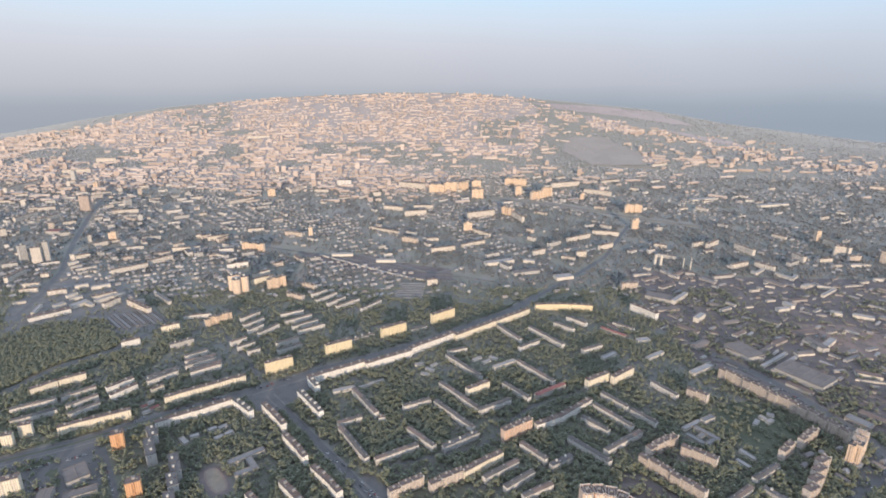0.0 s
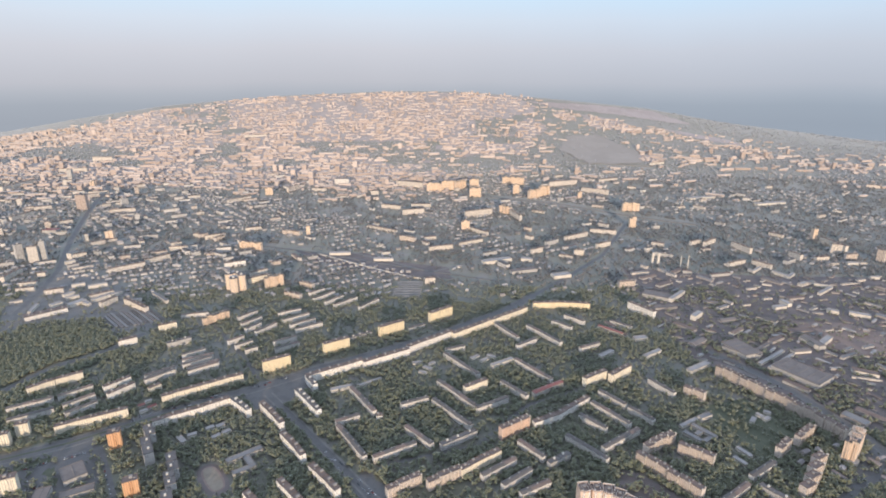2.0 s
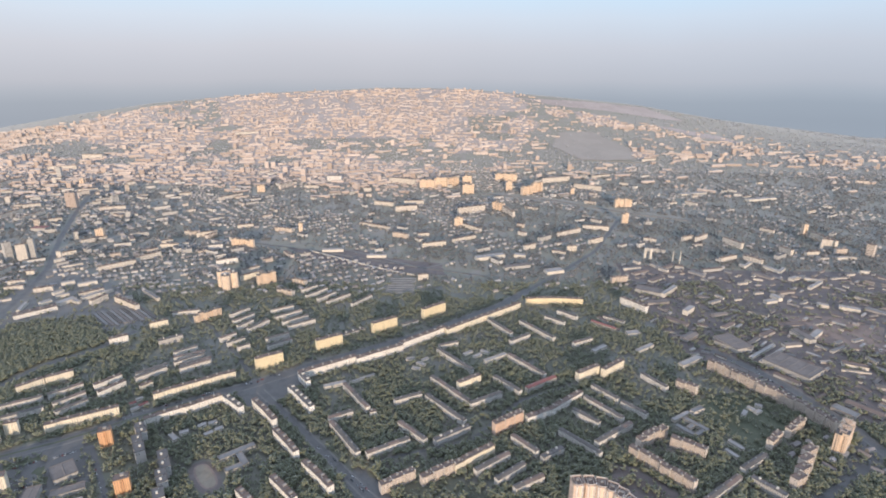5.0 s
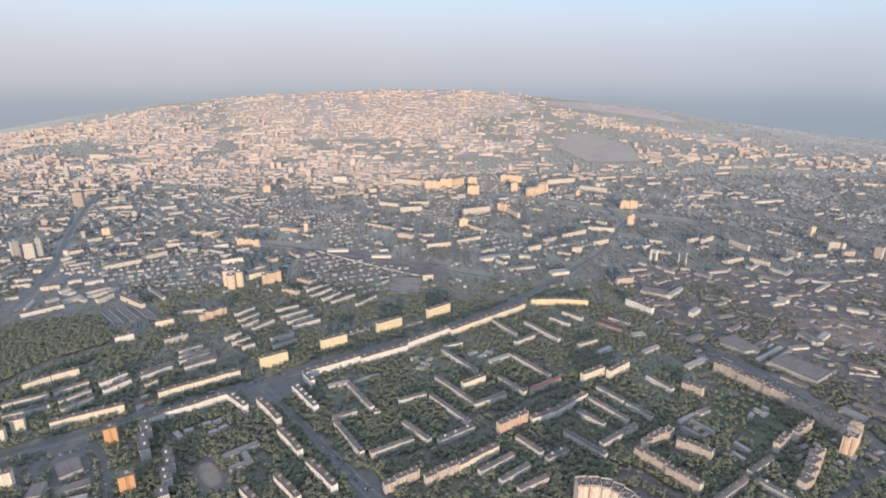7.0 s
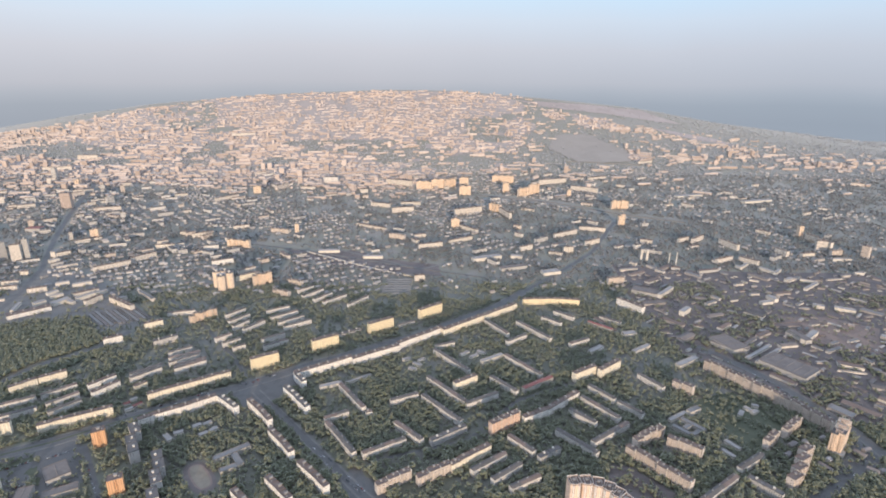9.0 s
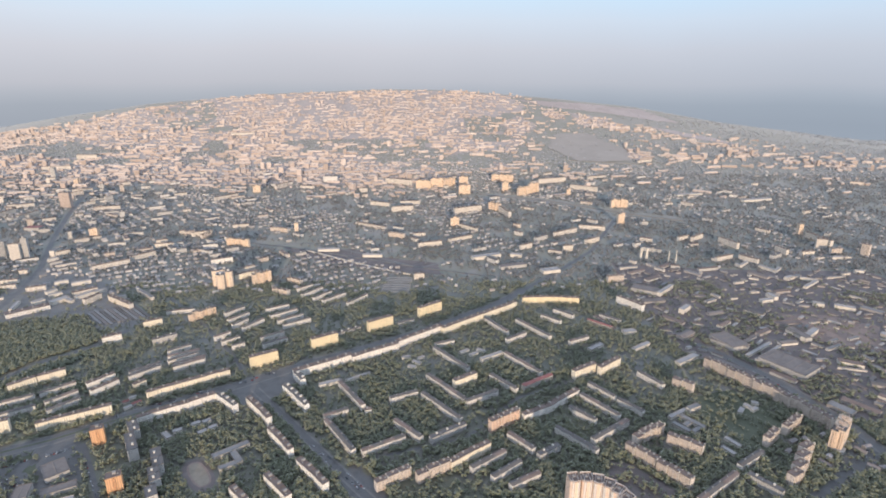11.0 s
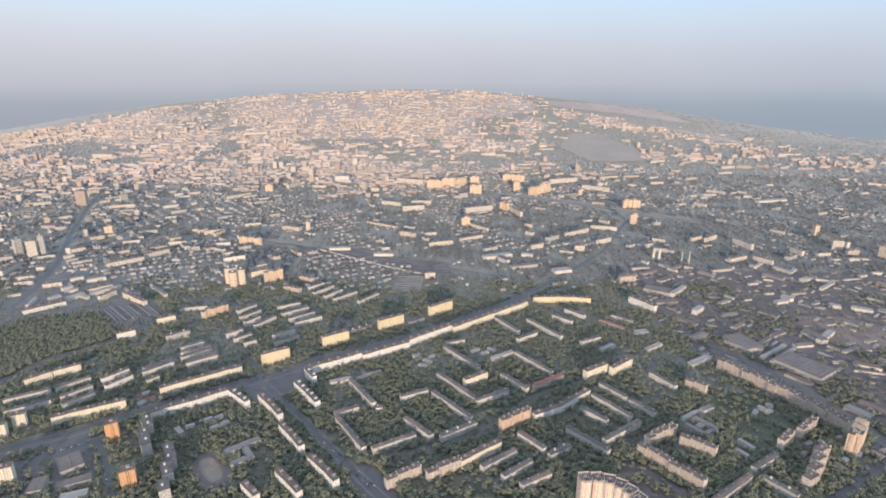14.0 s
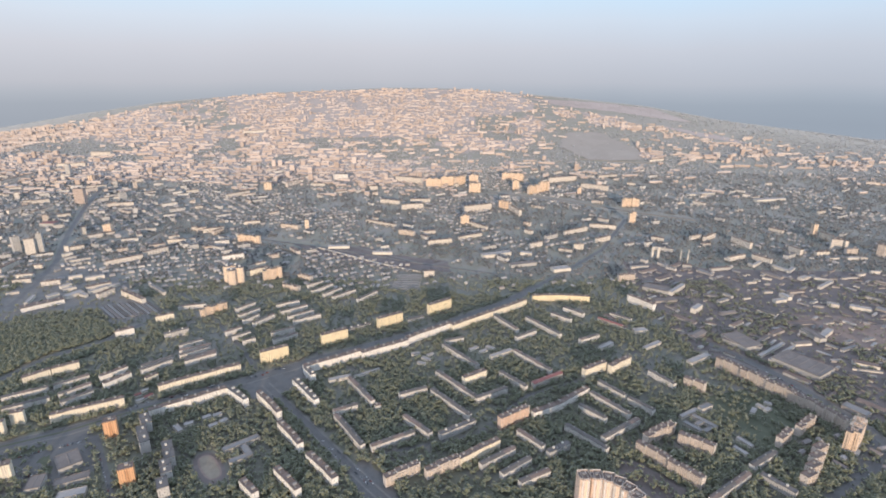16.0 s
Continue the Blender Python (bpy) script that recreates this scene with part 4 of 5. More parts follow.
def bay_tower():
    thing = new("apartment_tower")
    tagged(thing, "tall pale-pink tower of six rounded bays with arched white crowns", "apartment building", group="apartment blocks of the city")
    thing.location = (215, 558, 0)
    H = 50.0
    for x, y, turn in ((187, 570, 8), (203, 570, 2), (217, 566, -14), (228, 558, -30), (236, 548, -44), (242, 536, -58)):
        bm = bmesh.new()
        add_prism(bm, bay_ring(7.4), -1.0, H)
        w = part("wall", bm, WALL["t"], thing)
        w.matrix_basis = pose(x - 215, y - 558, 0, 0, 0, turn)
        bm = bmesh.new()
        add_prism(bm, [(px * 1.03, py * 1.03) for px, py in bay_ring(7.4)], 0.02, 0.4)
        part("roof", bm, ROOF_RUST, w).location = (0, 0, H)
        part("parapet", crown_mesh(7.4, 0.0, 1.5), WALL["b"], w, "brown roof parapet").location = (0, 0, H + 0.4)
        part("crown", crown_mesh(7.5, 1.5, 1.75), WHITE_PAINT, w, "thin white rim of the roof crown").location = (0, 0, H + 0.41)
        part("stair_head", hut_mesh(3.4, 3.4, 1.6), HUT, w).location = (0, 3.0, H + 0.4)
        for k in (-1, 1):
            g = part("loggia", shared(("loggia", 18, "bay"), lambda: loggia_mesh(18, 3.0, 1.2)), WALL["v"], w, "white loggia stack")
            g.matrix_basis = pose(k * 3.6, -6.2, 0, 0, 0, k * 20)
        take(x, y, 0, 22, 22)


bay_tower()


def crown_wall():
    """A brown roof wall bent round three sides of a lift head."""
    bm = bmesh.new()
    for x0, y0, x1, y1 in ((-4.5, -4.5, 4.5, -3.6), (-4.5, -3.6, -3.6, 4.0), (3.6, -3.6, 4.5, 4.0)):
        add_box(bm, x0, y0, 0, x1, y1, 5.4)
    return bm


corner = block(635, 695, -48, 17, 42, 34, "q")
for y0, top in ((-6, 37.5), (8, 41.0)):
    bm = bmesh.new()
    add_box(bm, -8.3, y0, 34.2, 8.3, 20.8, top)
    part("upper_storey", bm, WALL["q"], corner)
for hy, hz in ((-13, 34.3), (1, 37.5), (15, 41.0)):
    part("stair_head", hut_mesh(4.6, 4.2, 2.6), PALE_TRIM, corner).location = (0, hy, hz)
    part("crown_wall", crown_wall(), WALL["b"], corner, "brown raised roof wall").location = (0, hy, hz)
bm = bmesh.new()
add_box(bm, -13, -24, -1, 13, 20, 4.0)
part("podium", bm, CONCRETE, corner, "low concrete podium")


def lobed_tower(x, y, H):
    thing = new("apartment_tower")
    thing.location = (x, y, 0)
    tagged(thing, "tall cream tower of clustered eight-sided wings", "apartment building", group="apartment blocks of the city")
    for px, py, h in ((-19, 12, H), (3, -15, H - 2), (2, 18, H + 1), (18, 4, H)):
        ring = [(11 * math.cos(math.pi / 8 + i * math.pi / 4), 11 * math.sin(math.pi / 8 + i * math.pi / 4)) for i in range(8)]
        bm = bmesh.new()
        add_prism(bm, ring, -1, h)
        w = part("wall", bm, WALL["q"], thing)
        w.location = (px, py, 0)
        bm = bmesh.new()
        add_prism(bm, [(a * 1.04, b * 1.04) for a, b in ring], 0.02, 0.8)
        part("roof", bm, ROOF_TAR, w).location = (0, 0, h)
        part("stair_head", hut_mesh(5, 5, 3), PALE_TRIM, w).location = (0, 0, h + 0.8)
    bm = bmesh.new()
    add_box(bm, -14, -6, -1, 14, 12, H - 3)
    part("core", bm, WALL["g"], thing)
    take(x, y, 0, 60, 60)


lobed_tower(-560, 1376, 44)


def silo(x, y):
    thing = new("silo")
    thing.location = (x, y, 0)
    tagged(thing, "tall white cylindrical works silo with shallow cone cap", "silo", group="silos at the works")
    ring = [(4 * math.cos(i * math.pi / 10), 4 * math.sin(i * math.pi / 10)) for i in range(20)]
    bm = bmesh.new()
    add_prism(bm, ring, -1, 34)
    part("shell", bm, PALE_TRIM, thing)
    bm = bmesh.new()
    add_prism(bm, [(a * 1.04, b * 1.04) for a, b in ring], 34.0, 34.6)
    part("rim", bm, CONCRETE, thing)
    bm = bmesh.new()
    bmesh.ops.create_cone(bm, cap_ends=True, segments=20, radius1=4, radius2=0.8, depth=2.0)
    part("cap", bm, ROOF_PALE, thing).location = (0, 0, 35.6)
    take(x, y, 0, 14, 14)


for sx, sy in ((668, 1604), (684, 1599)):
    silo(sx, sy)


def chimney_stack(x, y, h):
    thing = new("chimney_stack")
    thing.location = (x, y, 0)
    tagged(thing, "slender pale works chimney with dark rim", "chimney", group="chimneys at the works")
    bm = bmesh.new()
    bmesh.ops.create_cone(bm, cap_ends=True, segments=14, radius1=2.0, radius2=1.1, depth=h + 1)
    bmesh.ops.translate(bm, verts=bm.verts, vec=(0, 0, h / 2 - 0.5))
    part("shaft", bm, PALE_TRIM, thing)
    bm = bmesh.new()
    bmesh.ops.create_cone(bm, cap_ends=True, segments=14, radius1=1.35, radius2=1.35, depth=1.6)
    part("rim", bm, ROOF_TAR, thing).location = (0, 0, h - 0.6)
    take(x, y, 0, 6, 6)


for px, py, ph in ((742, 1570, 36), (758, 1556, 30), (770, 1580, 34)):
    chimney_stack(px, py, ph)


# ---- patches of open ground ----
def patch(name, ring, material, label, category, z=0.06):
    """A flat sheet of ground with a slightly ragged outline."""
    bm = bmesh.new()
    pts = []
    for i, p in enumerate(ring):
        q = ring[(i + 1) % len(ring)]
        for k in range(6):
            f = k / 6
            s = 4.0 if k else 0.0
            pts.append((p[0] + (q[0] - p[0]) * f + random.uniform(-s, s), p[1] + (q[1] - p[1]) * f + random.uniform(-s, s)))
    add_prism(bm, pts, -1.0, z)
    bmesh.ops.recalc_face_normals(bm, faces=bm.faces)
    tagged(part(name, bm, material, None), label, category, kind="structure")


def inside(x, y, ring):
    hit = False
    for i in range(len(ring)):
        (x0, y0), (x1, y1) = ring[i - 1], ring[i]
        if (y0 > y) != (y1 > y) and x < (x1 - x0) * (y - y0) / (y1 - y0) + x0:
            hit = not hit
    return hit


BROWN = grainy("brown_gravel", (0.215, 0.165, 0.142), (0.29, 0.225, 0.195), 0.2, 0.9)
YARD = grainy("trodden_earth", (0.118, 0.101, 0.096), (0.205, 0.174, 0.164), 0.05, 0.85, big=0.012)
LAWN = grainy("meadow", (0.083, 0.095, 0.062), (0.12, 0.127, 0.086), 0.15, 0.85, big=0.03)
DRY = grainy("dry_meadow", (0.158, 0.14, 0.122), (0.20, 0.178, 0.155), 0.02, 0.8, big=0.004, sheen=0.2)
WORKS = [(525, 1000), (600, 900), (690, 760), (900, 720), (1330, 1100), (1300, 1470), (800, 1500), (560, 1560), (512, 1217)]
WOOD = [(-963, 1030), (-942, 1097), (-910, 1132), (-855, 1157), (-765, 1127), (-683, 1049), (-676, 1006), (-731, 930), (-786, 847), (-832, 829)]
RAIL_YARD = [(-489, 1733), (-329, 1685), (-258, 1711), (-138, 1617), (22, 1564), (37, 1463), (-129, 1491), (-272, 1561), (-410, 1637)]
MARKET = [(-1010, 1120), (-956, 1169), (-799, 1196), (-736, 1252), (-850, 1375), (-977, 1473), (-1144, 1552), (-1132, 1416), (-1103, 1256)]
FIELD = [(472, 830), (555, 852), (589, 769), (552, 696), (493, 681), (479, 729), (460, 759)]
PLAZA = [(268, 667), (298, 655), (343, 598), (305, 570), (263, 580), (250, 622)]
BARE = [(844, 1181), (958, 1168), (1038, 1107), (942, 988), (864, 1020), (831, 1079)]
JUNCTION = [(-359, 853), (-347, 911), (-267, 936), (-246, 898), (-268, 841), (-291, 810), (-325, 817)]
CROSSING = [(-133, 639), (-112, 663), (-79, 634), (-49, 582), (-98, 578)]
APRON = [(631, 672), (687, 721), (696, 685), (669, 652), (606, 620), (528, 578), (506, 578), (581, 629)]
patch("junction", JUNCTION, ASPHALT, "wide asphalt junction of the avenue and the street", "road", 0.075)
patch("crossing", CROSSING, ASPHALT, "asphalt crossing at the end of the street", "road", 0.075)
patch("parking_apron", APRON, ASPHALT, "asphalt apron with parked cars beside the corner tower", "car park", 0.075)
patch("yard", WORKS, YARD, "trodden brown yard of the works", "yard")
patch("market_place", MARKET, PAVING, "grey paved ground round the market halls", "paved ground", 0.05)
patch("rail_yard", RAIL_YARD, YARD, "brown-grey ballast ground beside the railway", "yard", 0.04)
patch("meadow", FIELD, LAWN, "open green meadow between the blocks", "meadow")
patch("yard", PLAZA, YARD, "bare grey-brown ground behind the round-bayed tower", "yard")
patch("bare_ground", BARE, BROWN, "bare brown earth inside the works", "yard", 0.12)
for k in range(4):
    take(-729, 1175, 0.6, 30 + 20 * k, 60)
SQUARE = [(-760, 640), (-560, 745), (-490, 640), (-640, 540)]
patch("square", SQUARE, ASPHALT, "paved market square with parking", "square")
patch("grass_strip", [(-641, 672), (-601, 694), (-590, 685), (-626, 661)], LAWN, "grass strip between the avenue and the square", "grass", 0.2)
patch("grass_strip", [(-587, 664), (-577, 672), (-550, 636), (-558, 629)], LAWN, "grass island of the paved square", "grass", 0.2)
patch("grass_strip", [(-683, 714), (-607, 758), (-601, 751), (-677, 706)], LAWN, "grass strip beside the avenue", "grass", 0.2)




def oval(name, x, y, rx, ry, turn, material, z, label):
    """A flat oval with long straights, its long axis turned from x."""
    c, d = math.cos(radians(turn)), math.sin(radians(turn))
    ring = []
    for i in range(40):
        u, v = math.cos(i * math.pi / 20), math.sin(i * math.pi / 20)
        u, v = rx * math.copysign(abs(u) ** 0.75, u), ry * math.copysign(abs(v) ** 0.75, v)
        ring.append((x + u * c - v * d, y + u * d + v * c))
    bm = bmesh.new()
    add_prism(bm, ring, -1, z)
    tagged(part(name, bm, material, None), label, "sports ground", kind="structure")


oval("school_yard", -331, 646, 38, 18, -51, YARD, 0.05, "trampled brown earth of a school yard")
oval("running_track", -331, 647, 31, 12.5, -51, BROWN, 0.09, "brown gravel oval running track of a school")
oval("playing_field", -331, 647, 28, 9.5, -51, SAND, 0.13, "sandy playing field inside the track")
take(-331, 646, radians(-51), 72, 32)


MEADOW = [(912, 3986), (1178, 4055), (1320, 3656), (1249, 3339), (912, 3324), (797, 3716)]


PLOUGH_A = [(774, 4879), (1386, 4944), (1885, 4926), (2127, 4603), (1900, 4567), (1516, 4698), (1045, 4745)]
PLOUGH_B = [(1728, 4354), (2174, 4158), (2241, 3917), (1926, 4084)]
PLOUGHED = grainy("ploughed_earth", (0.25, 0.212, 0.20), (0.32, 0.27, 0.256), 0.02, 0.85, big=0.004, sheen=0.15)


def ploughland(ring):
    """A bare field laid over the slope in short strips."""
    bm = bmesh.new()
    xs, ys = [p[0] for p in ring], [p[1] for p in ring]
    step = 20
    for x in range(min(xs), max(xs), step):
        for y in range(min(ys), max(ys), step):
            if inside(x + step / 2, y + step / 2, ring):
                q = [bm.verts.new((a, b, land(a, b) + 1.2)) for a, b in ((x, y), (x + step, y), (x + step, y + step), (x, y + step))]
                bm.faces.new(q)
    bmesh.ops.remove_doubles(bm, verts=bm.verts, dist=0.01)
    tagged(part("ploughland", bm, PLOUGHED, None), "bare reddish ploughland beyond the far quarters", "field", kind="structure")


ploughland(PLOUGH_A)
ploughland(PLOUGH_B)


def lake():
    bm = bmesh.new()
    ring = [(MEADOW[i - 1][0] * (1 - f) + MEADOW[i][0] * f + random.uniform(-20, 20), MEADOW[i - 1][1] * (1 - f) + MEADOW[i][1] * f + random.uniform(-20, 20)) for i in range(6) for f in (0.0, 0.2, 0.4, 0.6, 0.8)]
    v = [bm.verts.new((x, y, land(x, y) + 3.0)) for x, y in ring]
    mid = bm.verts.new((1060, 3670, land(1060, 3670) + 3.0))
    for i in range(len(v)):
        bm.faces.new((v[i - 1], v[i], mid))
    bmesh.ops.recalc_face_normals(bm, faces=bm.faces)
    tagged(part("meadow", bm, DRY, None), "flat grey-green meadow before the far quarters", "meadow", kind="structure")


lake()
for k in range(2):
    road("railway", [(-640 + 8 * k, 1790), (-396 + 8 * k, 1698), (-227 + 8 * k, 1617), (-47 + 8 * k, 1532), (150 + 8 * k, 1450)], 4, "pale ballast bed of the railway line", False, PAVING, 40, 1.2)

fence = part("boundary_wall", ribbon([(-405, 1692), (-305, 1621), (-207, 1550), (-128, 1499), (-50, 1456)], 2.0, -0.5, 4.0), PALE_TRIM, None)
tagged(fence, "long pale concrete wall along the railway ground", "wall", kind="structure")

# ---- greenhouses ----
def greenhouse(x, y, L):
    thing = new("greenhouse")
    thing.matrix_world = pose(x, y, 0, 0, 0, 0)
    tagged(thing, "long low grey glass greenhouse with ridge roof", "greenhouse", group="greenhouses in a row")
    bm = bmesh.new()
    add_box(bm, -L / 2, -4, -0.5, L / 2, 4, 2.2)
    part("wall", bm, CONCRETE, thing)
    bm = bmesh.new()
    add_gable(bm, -L / 2 - 0.1, -4.1, L / 2 + 0.1, 4.1, 2.22, 2.0)
    part("roof", bm, ROOF_SLATE, thing)
    take(x, y, 0, L, 8)


for i in range(7):
    greenhouse(-92 + i, 1330 + i * 17, 74)

# ---- crowded quarters ----
rng = np.random.default_rng(5)


def fits(x, y):
    return abs(x) < 0.87 * y + 200


def quarter(n, y0, y1, chance, shape, seed):
    """Blocks strewn over the plan where chance(x, y) allows, on streets that keep to one grid."""
    rnd, out = random.Random(seed), []
    while len(out) < n:
        y = y0 + (y1 - y0) * rnd.random()
        x = rnd.uniform(-1, 1) * (0.87 * y + 200)
        if rnd.random() > chance(x, y) or not is_free(x, y):
            continue
        a, L, D, H, rise = shape(rnd, x, y)
        c, s = math.cos(a), math.sin(a)
        if not all(is_free(x + c * L * u - s * D * v, y + s * L * u + c * D * v) for u in (-0.5, 0, 0.5) for v in (-0.5, 0.5)):
            continue
        out.append((x, y, land(x, y), a, L, D, H, rise))
        take(x, y, a, L, D, 1.0)
    return out


def grain(x, y, s):
    return noise.noise((x * s, y * s, 3.7))


def on_row(x, y, turn, gap, share):
    """Whether a place lies along one of the parallel lanes of a quarter."""
    a = radians(turn)
    bend = 18 * grain(x, y, 0.004)
    return ((y * math.cos(a) - x * math.sin(a) + bend) / gap) % 1.0 < share


CITY_LIMIT_U = [-0.80, -0.60, -0.50, -0.40, 0.0, 0.15, 0.24, 0.8]
CITY_LIMIT_Y = [4400, 4700, 4850, 4990, 5050, 5050, 4650, 3900]


FAR_QUARTERS = [(1021, 4517, 80), (1265, 4388, 115), (1462, 4293, 100), (1683, 4230, 85), (2157, 3718, 80), (2531, 3332, 90), (2313, 3435, 60)]


def old_town(x, y, rows=True):
    u = x / y
    for cx, cy, r in FAR_QUARTERS:
        if math.hypot(x - cx, (y - cy) * 0.8) < r * (1 + 0.4 * grain(x, y, 0.01)):
            return 0.9
    if y > np.interp(u, CITY_LIMIT_U, CITY_LIMIT_Y):
        return 0.0
    k = 1.0 if u < -0.03 else max(0.06, 1 - (u + 0.03) * 4.0)
    for cx, cy, r in ((1205, 4604, 110), (1373, 4446, 170), (1575, 4169, 130), (1756, 4082, 150), (1929, 3904, 130), (2140, 3801, 150), (2123, 3624, 110), (2454, 3355, 130), (2495, 3215, 120), (1346, 3480, 90), (1653, 3459, 120), (635, 4215, 190), (1014, 4591, 120)):
        k = max(k, 1.1 - math.hypot(x - cx, (y - cy) * 0.8) / r)
    if u > 0.18 and inside(x, y, MEADOW):
        return 0.0
    if u < -0.38:
        k *= 0.62
    k *= 0.12 + 0.88 * min(max((y - 2600 + 500 * (u < -0.45)) / 900, 0.0), 1.0)
    for cx, cy, r in ((-1903, 3347, 130), (-2237, 3559, 150), (-1283, 2657, 160), (-1484, 2719, 120), (-919, 3334, 90), (467, 3863, 120), (-1534, 4107, 90), (-2400, 3708, 110)):
        if math.hypot((x - cx) * 0.6, y - cy) < 0.75 * r * (1 + 0.5 * grain(x, y, 0.01)):
            return 0.0
    g = grain(x, y, 0.0022) + 0.5 * grain(x + 900, y, 0.008)
    if rows and not on_row(x, y, 6 if grain(x, y, 0.001) > 0 else -14, 70, 0.5):
        k *= 0.2
    return k * (1.0 if g > 0.04 else 0.4 if g > -0.12 else 0.07 if y < 3800 else 0.32)


def old_town_shape(rnd, x, y):
    a = radians(rnd.choice((4, 4, 12, -6, 30, 20, -40)) + rnd.uniform(-6, 6))
    r, k = rnd.random(), 1.0 if y < 3700 else 0.85 if y < 4300 else 0.68
    if r < 0.04:
        return a, rnd.uniform(15, 26) * k, rnd.uniform(14, 20) * k, rnd.uniform(26, 40) * k, 0
    if r < 0.44:
        return a, rnd.uniform(30, 95) * k, rnd.uniform(10, 14) * k, rnd.uniform(7, 14) * k, 0
    if r < 0.6:
        return a, rnd.uniform(14, 32) * k, rnd.uniform(10, 14) * k, rnd.uniform(9, 17) * k, 0
    return a, rnd.uniform(9, 26) * k, rnd.uniform(8, 12) * k, rnd.uniform(5, 10) * k, rnd.choice((0, 0, 3))


def middle(x, y):
    u = x / y
    g = grain(x, y, 0.0035)
    if inside(x, y, WORKS) or inside(x, y, WOOD):
        return 0.0
    k = 0.5 if u < -0.35 else 0.22 if u < 0.3 else 0.16
    return k * (1.0 if g > -0.05 else 0.2)


def middle_shape(rnd, x, y):
    a = radians(rnd.choice((33, 33, -55, 20, -30)) + rnd.uniform(-5, 5))
    if rnd.random() < 0.05:
        return a, rnd.uniform(16, 22), rnd.uniform(15, 18), rnd.uniform(25, 36), 0
    return a, rnd.uniform(22, 62), rnd.uniform(11, 14), rnd.uniform(8, 15), rnd.choice((0, 0, 2))


GLADE = [(250, 2355), (479, 2357), (673, 2151), (698, 1975), (461, 1754), (255, 1801), (171, 1988)]


def cottage_ground(x, y):
    u = x / y
    if not on_row(x, y, 28 if grain(x, y, 0.0018) > 0 else -48, 42, 0.34):
        return 0.0
    if inside(x, y, WORKS) or inside(x, y, WOOD):
        return 0.0
    if inside(x, y, GLADE):
        return 0.02
    g = grain(x + 400, y, 0.003)
    if y < 1330:
        return 0.12 if u > 0.80 and y < 1000 else 0.12 if u > 0.72 and y > 1000 else 0.0
    if inside(x, y, [(-960, 1650), (-700, 1640), (-590, 1378), (-697, 1296), (-830, 1400)]):
        return 1.0
    return (0.9 if g > 0.06 else 0.05) * (0.8 if u < 0.3 else 0.2)


def cottage_shape(rnd, x, y):
    a = radians(rnd.choice((33, -57, 20, 75)) + rnd.uniform(-8, 8))
    return a, rnd.uniform(8, 19), rnd.uniform(6.5, 9), rnd.uniform(3.2, 6.5), rnd.uniform(1.5, 2.6)


def works_shape(rnd, x, y):
    a = radians(rnd.choice((35, 35, -55, -55, -25, 10)) + rnd.uniform(-7, 7))
    if rnd.random() < 0.12:
        return a, rnd.uniform(30, 60), rnd.uniform(10, 18), rnd.uniform(4.5, 7), rnd.choice((0, 2.5))
    return a, rnd.uniform(7, 28), rnd.uniform(4, 7.5), rnd.uniform(2.6, 4.4), rnd.choice((0, 1.2, 1.2))


def works_ground(x, y):
    return 1.0 if inside(x, y, WORKS) else 0.0


HOUSE_WALL = city_wall("cottage_wall", (0.31, 0.29, 0.265), (0.45, 0.42, 0.385), (0.65, 0.615, 0.57))

SHED_WALL = grainy("dusty_brick", (0.26, 0.235, 0.22), (0.42, 0.39, 0.36), 0.3, 0.9)


def shed(x, y, z, a, L, D, H, rise):
    thing = new("shed")
    thing.matrix_world = pose(x, y, z, 0, 0, math.degrees(a))
    tagged(thing, "low works shed with weathered brownish sheet roof", "shed", group="sheds of the works")
    L, D, H = round(L), round(D), round(H)
    part("wall", shared(("wall", L, D, H, "shed"), lambda: wall_mesh(L, D, H)), PALE_TRIM if (L * 3 + D + H) % 4 == 0 else SHED_WALL, thing)
    mat = (ROOF_RUST, ROOF_WORKS, ROOF_WALK, ROOF_WORKS, ROOF_RUST, ROOF_SLATE, ROOF_PALE)[int(x * 3 + y) % 7]
    made = pitched_roof(L, D, rise, 0.0) if rise else flat_roof(L, D)
    part("roof", made, mat, thing).location = (0, 0, H + 0.02 if rise else H + 0.16)


# pale pinkish tone stands in for the haze that lies between the blocks
TOWN = grainy("town_ground", (0.215, 0.185, 0.172), (0.295, 0.255, 0.236), 0.05, 0.9, big=0.006, sheen=0.2)


def town_ground():
    """Paved streets and trodden yards of the old town, coloured haze-pale, laid on the slope where its blocks stand
    thick.
    """
    bm, step = bmesh.new(), 30
    for i in range(-95, 50):
        for j in range(93, 166):
            x, y = i * step, j * step
            if fits(x, y) and old_town(x + 15, y + 15, False) > 0.2 and is_free(x + 15, y + 15):
                bm.faces.new([bm.verts.new((p, q, land(p, q) + 1.0)) for p, q in ((x, y), (x + step, y), (x + step, y + step), (x, y + step))])
    bmesh.ops.remove_doubles(bm, verts=bm.verts, dist=0.01)
    tagged(part("town_ground", bm, TOWN, None), "paved streets and yards of the old town, paled pinkish as haze", "paved ground", kind="structure")


